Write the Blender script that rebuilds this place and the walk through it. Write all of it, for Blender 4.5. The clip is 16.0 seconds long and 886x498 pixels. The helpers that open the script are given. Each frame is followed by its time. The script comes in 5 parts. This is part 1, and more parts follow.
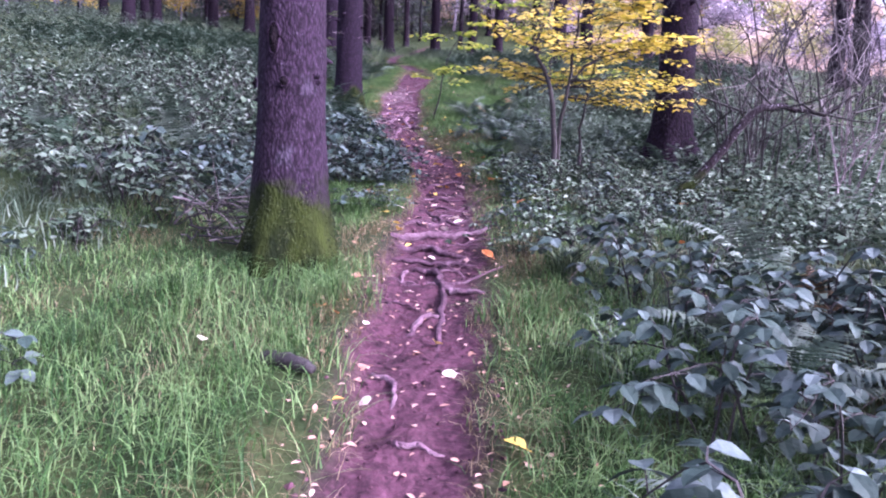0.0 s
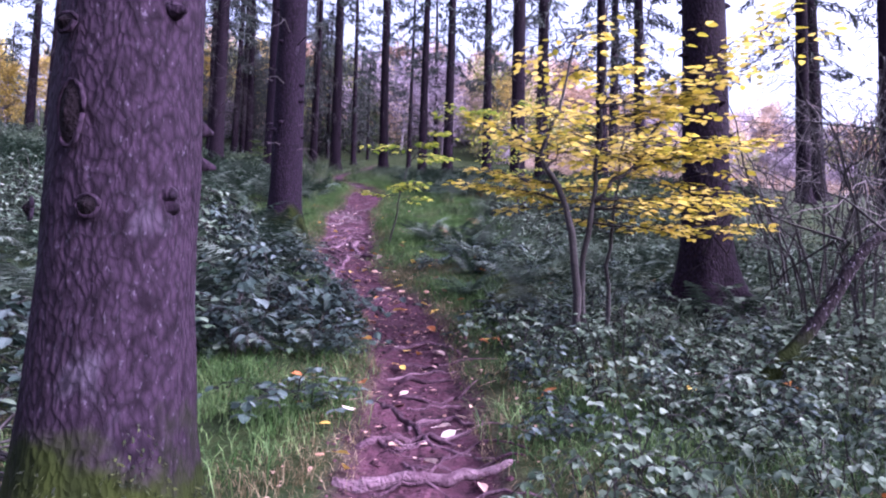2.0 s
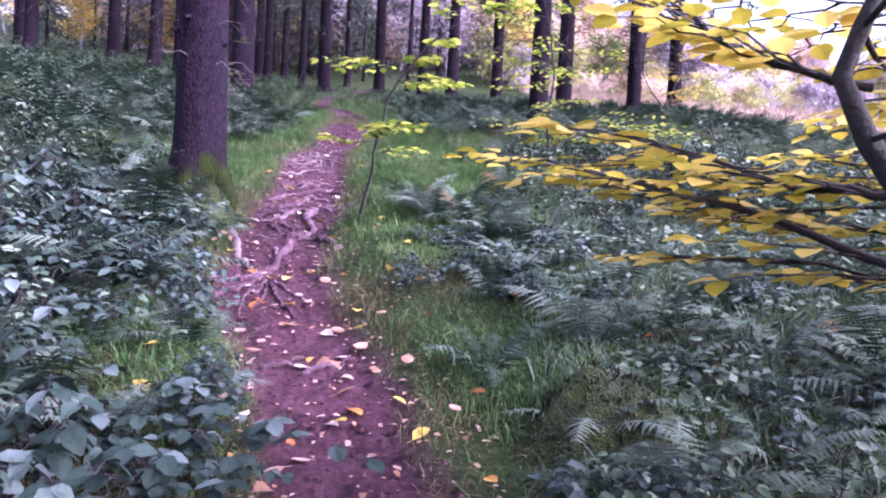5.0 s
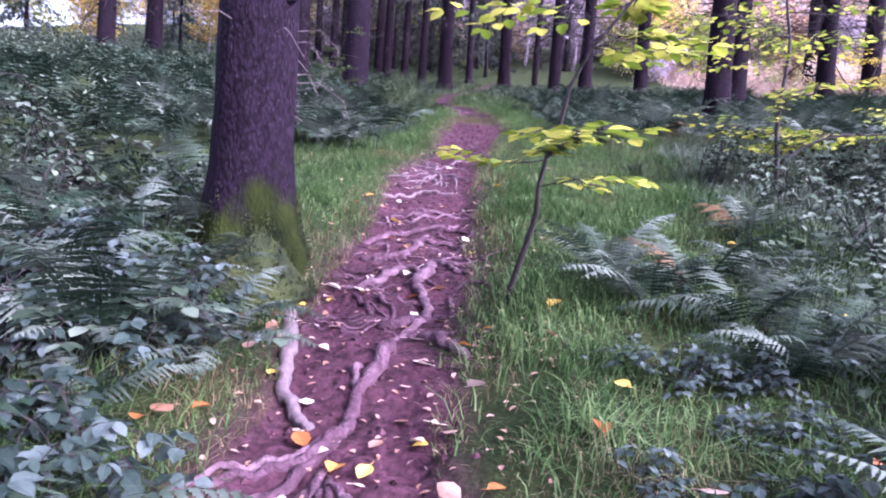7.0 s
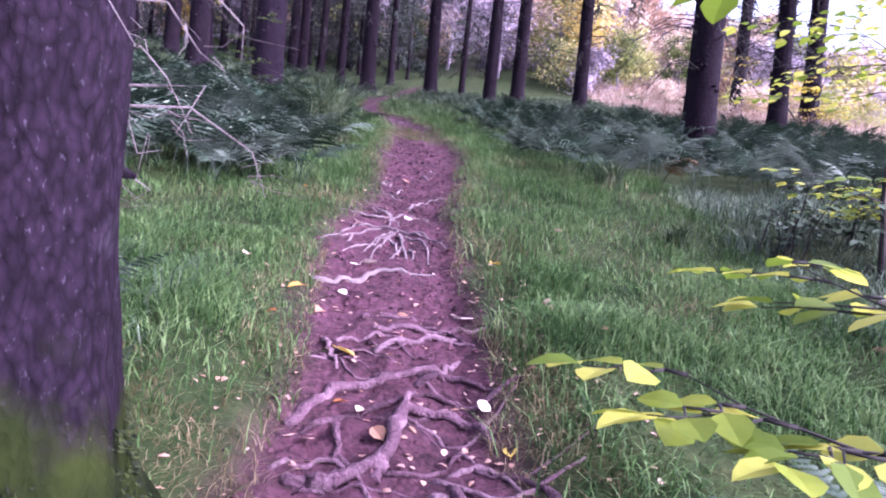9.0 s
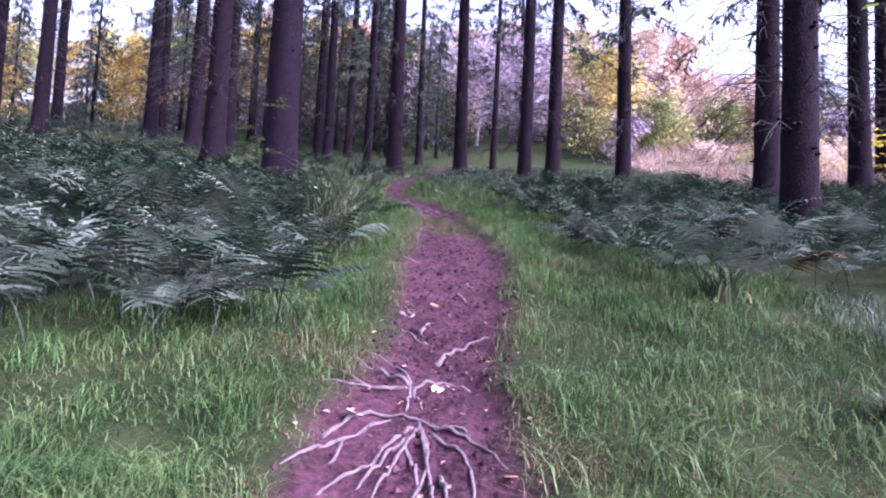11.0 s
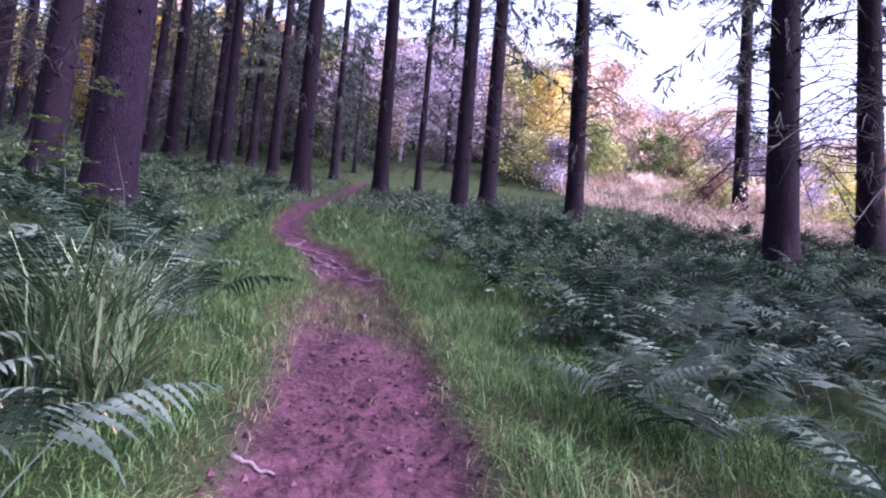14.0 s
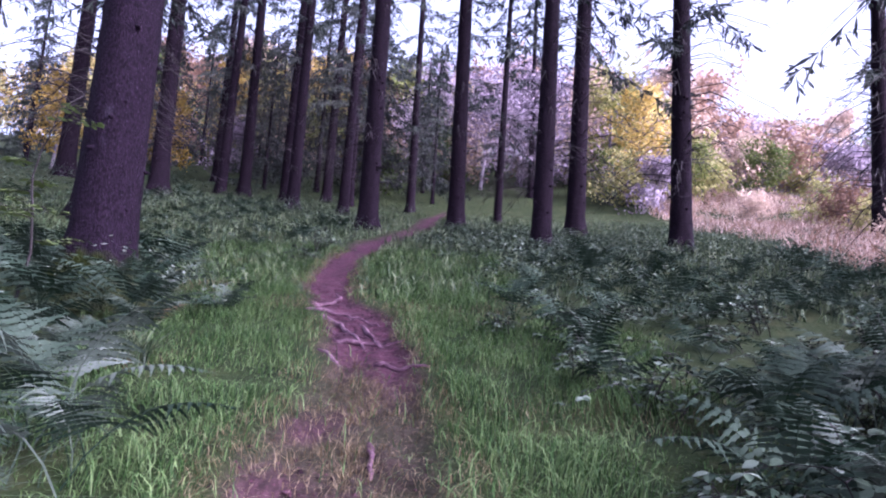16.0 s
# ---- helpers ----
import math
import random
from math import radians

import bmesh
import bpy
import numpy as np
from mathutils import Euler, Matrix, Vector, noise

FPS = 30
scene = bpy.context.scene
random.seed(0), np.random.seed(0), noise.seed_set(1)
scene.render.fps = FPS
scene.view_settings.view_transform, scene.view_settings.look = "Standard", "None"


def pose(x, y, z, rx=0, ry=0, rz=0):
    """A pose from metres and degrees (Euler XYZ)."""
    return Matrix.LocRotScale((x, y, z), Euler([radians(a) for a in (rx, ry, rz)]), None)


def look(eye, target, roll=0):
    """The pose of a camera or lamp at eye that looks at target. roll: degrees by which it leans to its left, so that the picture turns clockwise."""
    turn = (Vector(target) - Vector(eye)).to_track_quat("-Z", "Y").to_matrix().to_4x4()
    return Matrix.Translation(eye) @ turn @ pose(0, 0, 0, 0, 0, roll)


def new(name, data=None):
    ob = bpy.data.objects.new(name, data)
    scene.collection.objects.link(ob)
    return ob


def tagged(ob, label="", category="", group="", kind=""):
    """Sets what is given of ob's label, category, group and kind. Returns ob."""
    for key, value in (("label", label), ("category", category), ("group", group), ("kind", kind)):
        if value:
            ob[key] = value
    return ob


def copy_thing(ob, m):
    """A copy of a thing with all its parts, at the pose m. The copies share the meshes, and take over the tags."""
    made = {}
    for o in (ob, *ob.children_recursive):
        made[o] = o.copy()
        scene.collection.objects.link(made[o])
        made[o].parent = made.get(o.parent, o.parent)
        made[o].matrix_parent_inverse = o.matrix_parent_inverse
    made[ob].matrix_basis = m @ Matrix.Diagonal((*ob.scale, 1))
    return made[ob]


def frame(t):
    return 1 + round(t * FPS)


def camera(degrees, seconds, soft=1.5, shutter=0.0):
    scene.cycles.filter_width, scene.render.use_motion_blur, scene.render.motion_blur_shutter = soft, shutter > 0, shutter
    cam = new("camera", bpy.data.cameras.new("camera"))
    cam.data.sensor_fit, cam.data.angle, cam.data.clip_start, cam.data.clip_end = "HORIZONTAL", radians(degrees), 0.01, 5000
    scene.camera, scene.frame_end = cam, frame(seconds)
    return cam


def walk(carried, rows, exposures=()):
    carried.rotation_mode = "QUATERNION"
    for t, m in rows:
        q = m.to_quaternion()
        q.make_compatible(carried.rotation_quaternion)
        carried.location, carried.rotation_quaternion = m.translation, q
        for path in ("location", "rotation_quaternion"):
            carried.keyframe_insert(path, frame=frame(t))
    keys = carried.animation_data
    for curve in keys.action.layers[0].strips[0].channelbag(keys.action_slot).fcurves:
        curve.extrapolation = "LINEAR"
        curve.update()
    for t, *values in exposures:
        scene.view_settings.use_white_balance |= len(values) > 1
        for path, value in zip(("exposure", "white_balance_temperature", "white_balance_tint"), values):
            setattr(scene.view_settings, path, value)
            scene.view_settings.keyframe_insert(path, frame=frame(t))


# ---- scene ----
cam = camera(70.5, 16.0, soft=2.1)
PATH = [
    (0, 0.501, -5.158, 0.417, -5.63, -2.23, 6.00),
    (0.5, 0.340, -4.558, 0.532, -1.62, -1.80, 5.99),
    (1, 0.248, -3.993, 0.623, 1.16, -1.27, 2.35),
    (1.5, 0.231, -3.447, 0.745, 3.18, -1.14, 2.12),
    (2, 0.073, -2.879, 0.810, 4.88, -1.30, 1.17),
    (2.5, -0.017, -2.289, 0.941, 6.02, -1.21, -1.88),
    (3, -0.069, -1.784, 1.072, 7.69, -1.91, -2.16),
    (5.5, -0.014, 1.235, 1.745, -3.64, -2.66, 3.96),
    (6, -0.161, 1.885, 1.842, -4.07, -2.80, 7.20),
    (6.5, -0.311, 2.636, 1.972, -2.56, -3.29, 8.75),
    (7, -0.663, 3.358, 2.108, -2.63, -3.52, 11.73),
    (7.5, -1.085, 4.036, 2.220, -5.52, -4.49, 8.43),
    (8, -1.396, 4.624, 2.471, -2.99, -4.22, 4.56),
    (10.5, -1.683, 7.137, 2.989, -0.87, -5.51, 3.18),
    (11, -1.800, 7.644, 3.254, 4.50, -2.36, 6.86),
    (11.5, -1.967, 8.275, 3.422, 4.12, -4.09, 4.79),
    (12, -2.008, 8.996, 3.613, 5.31, -4.46, 4.47),
    (12.5, -2.173, 9.596, 3.780, 4.78, -4.34, 4.02),
    (13, -2.284, 10.294, 4.017, 3.96, -4.09, -0.24),
    (13.5, -2.262, 10.886, 4.207, 5.11, -4.37, -1.70),
    (14, -2.216, 11.453, 4.354, 6.18, -4.28, -0.97),
    (14.5, -2.184, 11.997, 4.425, 6.15, -2.09, -1.69),
    (15, -2.033, 12.543, 4.665, 9.33, -4.55, 3.90),
    (15.5, -2.009, 13.104, 4.808, 7.09, -5.48, 7.83),
    (16, -2.036, 13.639, 4.940, 8.14, -3.52, 7.26),
]
walk(cam, [(t, pose(x, y, z, 90 + pitch, roll, yaw)) for t, x, y, z, pitch, roll, yaw in PATH], [(0, 2.8, 5300, 41), (1, 2.5, 5300, 41), (2, 2.4, 5300, 41), (3, 2.45, 5300, 41), (5.5, 2.95, 5300, 41), (7, 2.8, 5300, 41), (8, 2.85, 5300, 41), (11, 2.62, 5300, 41), (14, 2.53, 5300, 41), (16, 2.4, 5300, 41)])

# ---- light ----
world = bpy.data.worlds.new("sky")
scene.world = world
world.use_nodes = True
wn = world.node_tree
sky = wn.nodes.new("ShaderNodeTexSky")
sky.sky_type = 'NISHITA'
sky.sun_disc = False
sky.sun_elevation = radians(34)
sky.sun_rotation = radians(112)
sky.air_density, sky.dust_density, sky.ozone_density = 0.9, 9.0, 1.0
wn.nodes["Background"].inputs["Strength"].default_value = 0.15
haze = wn.nodes.new("ShaderNodeHueSaturation")
haze.inputs["Saturation"].default_value = 0.45
wn.links.new(sky.outputs[0], haze.inputs["Color"])
wn.links.new(haze.outputs[0], wn.nodes["Background"].inputs["Color"])
sun = new("sun", bpy.data.lights.new("sun", 'SUN'))
sun.data.energy, sun.data.angle, sun.data.color = 0.65, radians(22), (1.0, 0.93, 0.86)
sun.matrix_world = look((26, -10.5, 19), (0, 0, 0))

# ---- materials ----
def mat(name, colors, rough=0.8, scale=6.0, bump=0.0, bscale=40.0, rnd=0.0, translucent=0.0, spec=0.3, stretch=(1, 1, 1), detail=6.0, per_island=False):
    """A node material: noise between colours at two scales, bump, per-object variation, optional light through leaves."""
    m = bpy.data.materials.new(name)
    m.use_nodes = True
    nt = m.node_tree
    n, l = nt.nodes, nt.links
    b = n["Principled BSDF"]
    b.inputs["Roughness"].default_value = rough
    b.inputs["Specular IOR Level"].default_value = spec
    tc = n.new("ShaderNodeTexCoord")
    mp = n.new("ShaderNodeMapping")
    mp.inputs["Scale"].default_value = stretch
    l.new(tc.outputs["Object"], mp.inputs[0])
    no = n.new("ShaderNodeTexNoise")
    no.inputs["Scale"].default_value, no.inputs["Detail"].default_value, no.inputs["Roughness"].default_value = scale, detail, 0.65
    l.new(mp.outputs[0], no.inputs[0])
    fac = no.outputs[0]
    if rnd:
        if per_island:
            src = n.new("ShaderNodeNewGeometry").outputs["Random Per Island"]
        else:
            src = n.new("ShaderNodeObjectInfo").outputs["Random"]
        ma = n.new("ShaderNodeMath")
        ma.operation = 'MULTIPLY_ADD'
        ma.inputs[1].default_value = rnd
        sb = n.new("ShaderNodeMath")
        sb.operation = 'SUBTRACT'
        sb.inputs[1].default_value = 0.5
        l.new(src, sb.inputs[0])
        l.new(sb.outputs[0], ma.inputs[0])
        l.new(fac, ma.inputs[2])
        fac = ma.outputs[0]
    r = n.new("ShaderNodeValToRGB")
    e = r.color_ramp.elements
    while len(e) < len(colors):
        e.new(0.5)
    for i, c in enumerate(colors):
        e[i].position = 0.25 + 0.5 * i / max(1, len(colors) - 1)
        e[i].color = (*c, 1)
    l.new(fac, r.inputs[0])
    l.new(r.outputs[0], b.inputs["Base Color"])
    if bump:
        bn = n.new("ShaderNodeTexNoise")
        bn.inputs["Scale"].default_value, bn.inputs["Detail"].default_value = bscale, 5
        l.new(mp.outputs[0], bn.inputs[0])
        bu = n.new("ShaderNodeBump")
        bu.inputs["Strength"].default_value, bu.inputs["Distance"].default_value = bump, 0.03
        l.new(bn.outputs[0], bu.inputs["Height"])
        l.new(bu.outputs[0], b.inputs["Normal"])
    if translucent:
        t = n.new("ShaderNodeBsdfTranslucent")
        mx = n.new("ShaderNodeMixShader")
        mx.inputs[0].default_value = translucent
        l.new(r.outputs[0], t.inputs[0])
        l.new(b.outputs[0], mx.inputs[1])
        l.new(t.outputs[0], mx.inputs[2])
        l.new(mx.outputs[0], n["Material Output"].inputs[0])
    return m


def bark(name, dark, light, moss=0.0, patch=(0.3, 0.27, 0.32), amount=0.62):
    """Scaly spruce bark with pale lichen; moss: the height in metres that the moss reaches."""
    m = mat(name, (dark, light, dark), 0.92, 9.0, 0.0, spec=0.06, stretch=(1, 1, 0.45))
    nt = m.node_tree
    n, l = nt.nodes, nt.links
    b = n["Principled BSDF"]
    ramp = [x for x in n if x.type == 'VALTORGB'][0]
    tc = [x for x in n if x.type == 'TEX_COORD'][0]
    mp = n.new("ShaderNodeMapping")
    mp.inputs["Scale"].default_value = (1, 1, 0.5)
    l.new(tc.outputs["Object"], mp.inputs[0])
    warp = n.new("ShaderNodeTexNoise")
    warp.inputs["Scale"].default_value, warp.inputs["Detail"].default_value = 14.0, 4
    l.new(mp.outputs[0], warp.inputs[0])
    bend = n.new("ShaderNodeMixRGB")
    bend.blend_type = 'ADD'
    bend.inputs[0].default_value = 0.06
    l.new(mp.outputs[0], bend.inputs[1])
    l.new(warp.outputs["Color"], bend.inputs[2])
    vo = n.new("ShaderNodeTexVoronoi")
    vo.inputs["Scale"].default_value = 46
    l.new(bend.outputs[0], vo.inputs[0])
    no = n.new("ShaderNodeTexNoise")
    no.inputs["Scale"].default_value, no.inputs["Detail"].default_value = 5.0, 9
    l.new(mp.outputs[0], no.inputs[0])
    lr = n.new("ShaderNodeValToRGB")
    lr.color_ramp.elements[0].position, lr.color_ramp.elements[1].position = amount, amount + 0.12
    l.new(no.outputs[0], lr.inputs[0])
    mx = n.new("ShaderNodeMixRGB")
    mx.inputs[2].default_value = (*patch, 1)
    l.new(lr.outputs[0], mx.inputs[0])
    l.new(ramp.outputs[0], mx.inputs[1])
    # pale flakes and dark cracks between the bark scales
    fl = n.new("ShaderNodeTexNoise")
    fl.inputs["Scale"].default_value, fl.inputs["Detail"].default_value = 75.0, 4
    l.new(mp.outputs[0], fl.inputs[0])
    fr = n.new("ShaderNodeValToRGB")
    fr.color_ramp.elements[0].position, fr.color_ramp.elements[1].position = 0.63, 0.70
    l.new(fl.outputs[0], fr.inputs[0])
    m3 = n.new("ShaderNodeMixRGB")
    m3.inputs[2].default_value = (*[1.25 * c for c in patch], 1)
    l.new(fr.outputs[0], m3.inputs[0])
    l.new(mx.outputs[0], m3.inputs[1])
    cr = n.new("ShaderNodeMapRange")
    cr.inputs[1].default_value, cr.inputs[2].default_value, cr.inputs[3].default_value, cr.inputs[4].default_value = 0.3, 0.75, 1.1, 0.45
    l.new(vo.outputs[0], cr.inputs[0])
    m4 = n.new("ShaderNodeMixRGB")
    m4.blend_type = 'MULTIPLY'
    m4.inputs[0].default_value = 1.0
    l.new(m3.outputs[0], m4.inputs[1])
    l.new(cr.outputs[0], m4.inputs[2])
    col = m4.outputs[0]
    if moss:
        sp = n.new("ShaderNodeSeparateXYZ")
        l.new(tc.outputs["Object"], sp.inputs[0])
        mn = n.new("ShaderNodeTexNoise")
        mn.inputs["Scale"].default_value, mn.inputs["Detail"].default_value = 3.5, 8
        l.new(tc.outputs["Object"], mn.inputs[0])
        ad = n.new("ShaderNodeMath")
        ad.operation = 'MULTIPLY_ADD'
        ad.inputs[1].default_value = 0.9
        l.new(mn.outputs[0], ad.inputs[0])
        ng = n.new("ShaderNodeMath")
        ng.operation = 'SUBTRACT'
        ng.inputs[0].default_value = moss - 0.45
        l.new(sp.outputs[2], ng.inputs[1])
        l.new(ng.outputs[0], ad.inputs[2])
        mr = n.new("ShaderNodeValToRGB")
        mr.color_ramp.elements[0].position, mr.color_ramp.elements[1].position = 0.0, 0.16
        l.new(ad.outputs[0], mr.inputs[0])
        mg = n.new("ShaderNodeValToRGB")
        mg.color_ramp.elements[0].position, mg.color_ramp.elements[1].position = 0.35, 0.65
        mg.color_ramp.elements[0].color, mg.color_ramp.elements[1].color = (0.004, 0.006, 0.002, 1), (0.018, 0.024, 0.005, 1)
        l.new(no.outputs[0], mg.inputs[0])
        m2 = n.new("ShaderNodeMixRGB")
        l.new(mr.outputs[0], m2.inputs[0])
        l.new(col, m2.inputs[1])
        l.new(mg.outputs[0], m2.inputs[2])
        col = m2.outputs[0]
    l.new(col, b.inputs["Base Color"])
    bu = n.new("ShaderNodeBump")
    bu.inputs["Strength"].default_value, bu.inputs["Distance"].default_value = 0.8, 0.011
    su = n.new("ShaderNodeMath")
    su.operation = 'ADD'
    vo.inputs["Randomness"].default_value = 1.0
    l.new(vo.outputs[0], su.inputs[0])
    l.new(no.outputs[0], su.inputs[1])
    l.new(su.outputs[0], bu.inputs["Height"])
    l.new(bu.outputs[0], b.inputs["Normal"])
    return m


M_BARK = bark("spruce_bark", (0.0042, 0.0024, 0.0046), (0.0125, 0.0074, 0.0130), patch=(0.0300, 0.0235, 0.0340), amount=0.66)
M_BARK_A = bark("lichened_bark", (0.0070, 0.0038, 0.0076), (0.0210, 0.0125, 0.0220), 0.62, (0.0420, 0.0330, 0.0480), 0.60)
M_BARK_B = bark("mossy_bark", (0.0045, 0.0025, 0.0055), (0.0125, 0.0072, 0.0140), 0.42, (0.0310, 0.0240, 0.0360), 0.64)
M_GREY = mat("grey_bark", ((0.10, 0.085, 0.11), (0.19, 0.16, 0.20)), 0.9, 12, 0.5, stretch=(1, 1, 0.3))
M_TWIG = mat("twig_bark", ((0.009, 0.007, 0.008), (0.024, 0.018, 0.020)), 0.8, 20, 0.4)
M_PALE = mat("dead_twigs", ((0.088, 0.069, 0.077), (0.176, 0.143, 0.154)), 0.85, 20, 0.4)
M_BOUGH = bark("mossy_bough", (0.006, 0.004, 0.005), (0.018, 0.013, 0.016), 0.42)
M_ROOT = mat("root_bark", ((0.028, 0.012, 0.020), (0.078, 0.040, 0.059), (0.160, 0.100, 0.128)), 0.82, 10, 0.9, 60, 0.35, stretch=(1, 1, 1), spec=0.15)
M_ROOTP = mat("bleached_root", ((0.060, 0.038, 0.048), (0.150, 0.112, 0.127)), 0.82, 16, 0.5, 60)
M_BRAM = mat("bramble_leaves", ((0.007, 0.014, 0.011), (0.026, 0.042, 0.036), (0.078, 0.098, 0.098)), 0.6, 2.2, 0.2, 60, 0.5, 0.12, 0.14, per_island=True)
M_HEATH = mat("undergrowth_leaves", ((0.013, 0.023, 0.014), (0.050, 0.073, 0.048), (0.128, 0.155, 0.124)), 0.7, 1.6, 0.0, 60, 0.5, 0.15, 0.1, per_island=True)
M_FERN = mat("fern_fronds", ((0.010, 0.021, 0.012), (0.036, 0.053, 0.038), (0.100, 0.122, 0.102)), 0.8, 2.5, 0.0, 60, 0.6, 0.2, 0.08)
M_FERNB = mat("browned_frond", ((0.055, 0.030, 0.012), (0.132, 0.077, 0.033)), 0.7, 3.0, 0.0, 60, 0.5, 0.2)
M_GRASS = mat("grass_blades", ((0.013, 0.035, 0.008), (0.045, 0.096, 0.025), (0.122, 0.178, 0.069)), 0.6, 1.3, 0.0, 60, 0.6, 0.3, 0.2, per_island=True)
M_DRY = mat("dry_grass", ((0.060, 0.043, 0.021), (0.124, 0.092, 0.048), (0.193, 0.152, 0.097)), 0.7, 1.3, 0.0, 60, 0.8, 0.2, 0.2, per_island=True)
M_SEDGE = mat("sedge_blades", ((0.010, 0.025, 0.007), (0.036, 0.066, 0.024), (0.120, 0.150, 0.080)), 0.6, 1.5, 0.0, 60, 0.9, 0.2, 0.4, per_island=True)
M_YELLOW = mat("yellow_beech_leaves", ((0.230, 0.200, 0.020), (0.450, 0.350, 0.040), (0.640, 0.490, 0.130)), 0.55, 2.0, 0.0, 60, 0.8, 0.5, 0.3, per_island=True)
M_LIME = mat("lime_leaves", ((0.105, 0.155, 0.015), (0.245, 0.285, 0.032), (0.400, 0.395, 0.075)), 0.5, 2.0, 0.0, 60, 1.0, 0.5, 0.3, per_island=True)
M_NEEDLE = mat("spruce_needles", ((0.010, 0.014, 0.013), (0.028, 0.036, 0.030), (0.056, 0.064, 0.056)), 0.7, 0.6, 0.0, 60, 0.5, 0.1, 0.2)
M_RUST = mat("autumn_leaves", ((0.19, 0.115, 0.085), (0.41, 0.275, 0.205), (0.56, 0.44, 0.36)), 0.7, 0.35, 0.0, 60, 0.9, 0.35, 0.2)
M_GOLD = mat("golden_leaves", ((0.22, 0.15, 0.03), (0.46, 0.33, 0.08), (0.61, 0.49, 0.19)), 0.7, 0.5, 0.0, 60, 0.6, 0.4, 0.2)
M_GREENL = mat("fading_green_leaves", ((0.07, 0.10, 0.03), (0.18, 0.20, 0.06), (0.34, 0.32, 0.13)), 0.7, 0.5, 0.0, 60, 0.8, 0.35, 0.2)
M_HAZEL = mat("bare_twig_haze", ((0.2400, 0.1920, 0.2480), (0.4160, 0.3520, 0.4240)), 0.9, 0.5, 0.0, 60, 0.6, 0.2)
M_BRACK = mat("rusty_bracken", ((0.1960, 0.1190, 0.0840), (0.3850, 0.2660, 0.2170), (0.5180, 0.4060, 0.3640)), 0.8, 0.7, 0.0, 60, 0.7, 0.25, per_island=True)
M_FALL = mat("fallen_leaves", ((0.216, 0.108, 0.072), (0.396, 0.259, 0.230), (0.562, 0.446, 0.418)), 0.6, 9.0, 0.3, 50, 1.1, 0.15)
M_FALLO = mat("orange_fallen_leaves", ((0.255, 0.083, 0.022), (0.435, 0.203, 0.045), (0.540, 0.375, 0.075)), 0.6, 9.0, 0.3, 50, 1.1, 0.15)
M_MOSS = mat("moss_cushions", ((0.004, 0.007, 0.002), (0.015, 0.022, 0.005), (0.045, 0.054, 0.012)), 0.95, 5, 0.9, 90, 0.5, per_island=True)
# near-black colour that paints the shade inside the knot holes
M_HOLE_SHADE = mat("dark_knot_wood", ((0.003, 0.002, 0.003), (0.008, 0.005, 0.007)), 0.95, 30, 0.6, 60, spec=0.05)
M_CLOD = mat("earth_crumbs", ((0.010, 0.004, 0.007), (0.034, 0.014, 0.021), (0.070, 0.031, 0.044)), 0.92, 9, 0.5, 60, 0.8, per_island=True, spec=0.1)


def ground_material():
    m = mat("forest_floor", ((0.006, 0.009, 0.004), (0.016, 0.025, 0.008), (0.038, 0.040, 0.016)), 0.95, 2.2, 1.0, 22, detail=10, spec=0.1)
    nt = m.node_tree
    n, l = nt.nodes, nt.links
    b = n["Principled BSDF"]
    grass = b.inputs["Base Color"].links[0].from_socket
    tc = [x for x in n if x.type == 'TEX_COORD'][0]
    cols = []
    for sc, a, c in ((3.2, (0.009, 0.0032, 0.0058), (0.059, 0.022, 0.036)), (24, (0.006, 0.0021, 0.0039), (0.074, 0.030, 0.046))):
        no = n.new("ShaderNodeTexNoise")
        no.inputs["Scale"].default_value, no.inputs["Detail"].default_value, no.inputs["Roughness"].default_value = sc, 10, 0.7
        l.new(tc.outputs["Object"], no.inputs[0])
        r = n.new("ShaderNodeValToRGB")
        r.color_ramp.elements[0].position, r.color_ramp.elements[1].position = 0.38, 0.62
        r.color_ramp.elements[0].color, r.color_ramp.elements[1].color = (*a, 1), (*c, 1)
        l.new(no.outputs[0], r.inputs[0])
        cols.append(r.outputs[0])
    mx = n.new("ShaderNodeMixRGB")
    mx.inputs[0].default_value = 0.5
    l.new(cols[0], mx.inputs[1])
    l.new(cols[1], mx.inputs[2])
    at = n.new("ShaderNodeAttribute")
    at.attribute_name = "soil"
    m2 = n.new("ShaderNodeMixRGB")
    l.new(at.outputs["Fac"], m2.inputs[0])
    l.new(grass, m2.inputs[1])
    l.new(mx.outputs[0], m2.inputs[2])
    l.new(m2.outputs[0], b.inputs["Base Color"])
    ra = n.new("ShaderNodeMapRange")
    ra.inputs[3].default_value, ra.inputs[4].default_value = 0.95, 0.78
    l.new(at.outputs["Fac"], ra.inputs[0])
    l.new(ra.outputs[0], b.inputs["Roughness"])
    return m


M_GROUND = ground_material()

# ---- the hillside ----
PROFILE_Y = (-40, -7, -5, -3, -1, 1, 3, 5, 7, 8.5, 10, 12, 14, 15.5, 17, 19.8, 27.7, 35.3, 44, 80, 110, 140, 900)
PROFILE_Z = (-7.5, -1.36, -.96, -.60, -.16, .27, .63, 1.12, 1.60, 2.07, 2.51, 3.07, 3.62, 3.98, 4.35, 5.03, 7.07, 8.76, 11.0, 24.0, 34.0, 37.0, 37.0)
PATH_Y = (-9, -3.2, -1.2, .1, 1.5, 3, 4, 4.75, 5.5, 6.6, 7.7, 8.9, 9.8, 10.6, 11.9, 12.7, 13.6, 14.5, 15.4, 16.7, 18.5, 20.1, 20.8, 22, 24.3, 28, 33, 40)
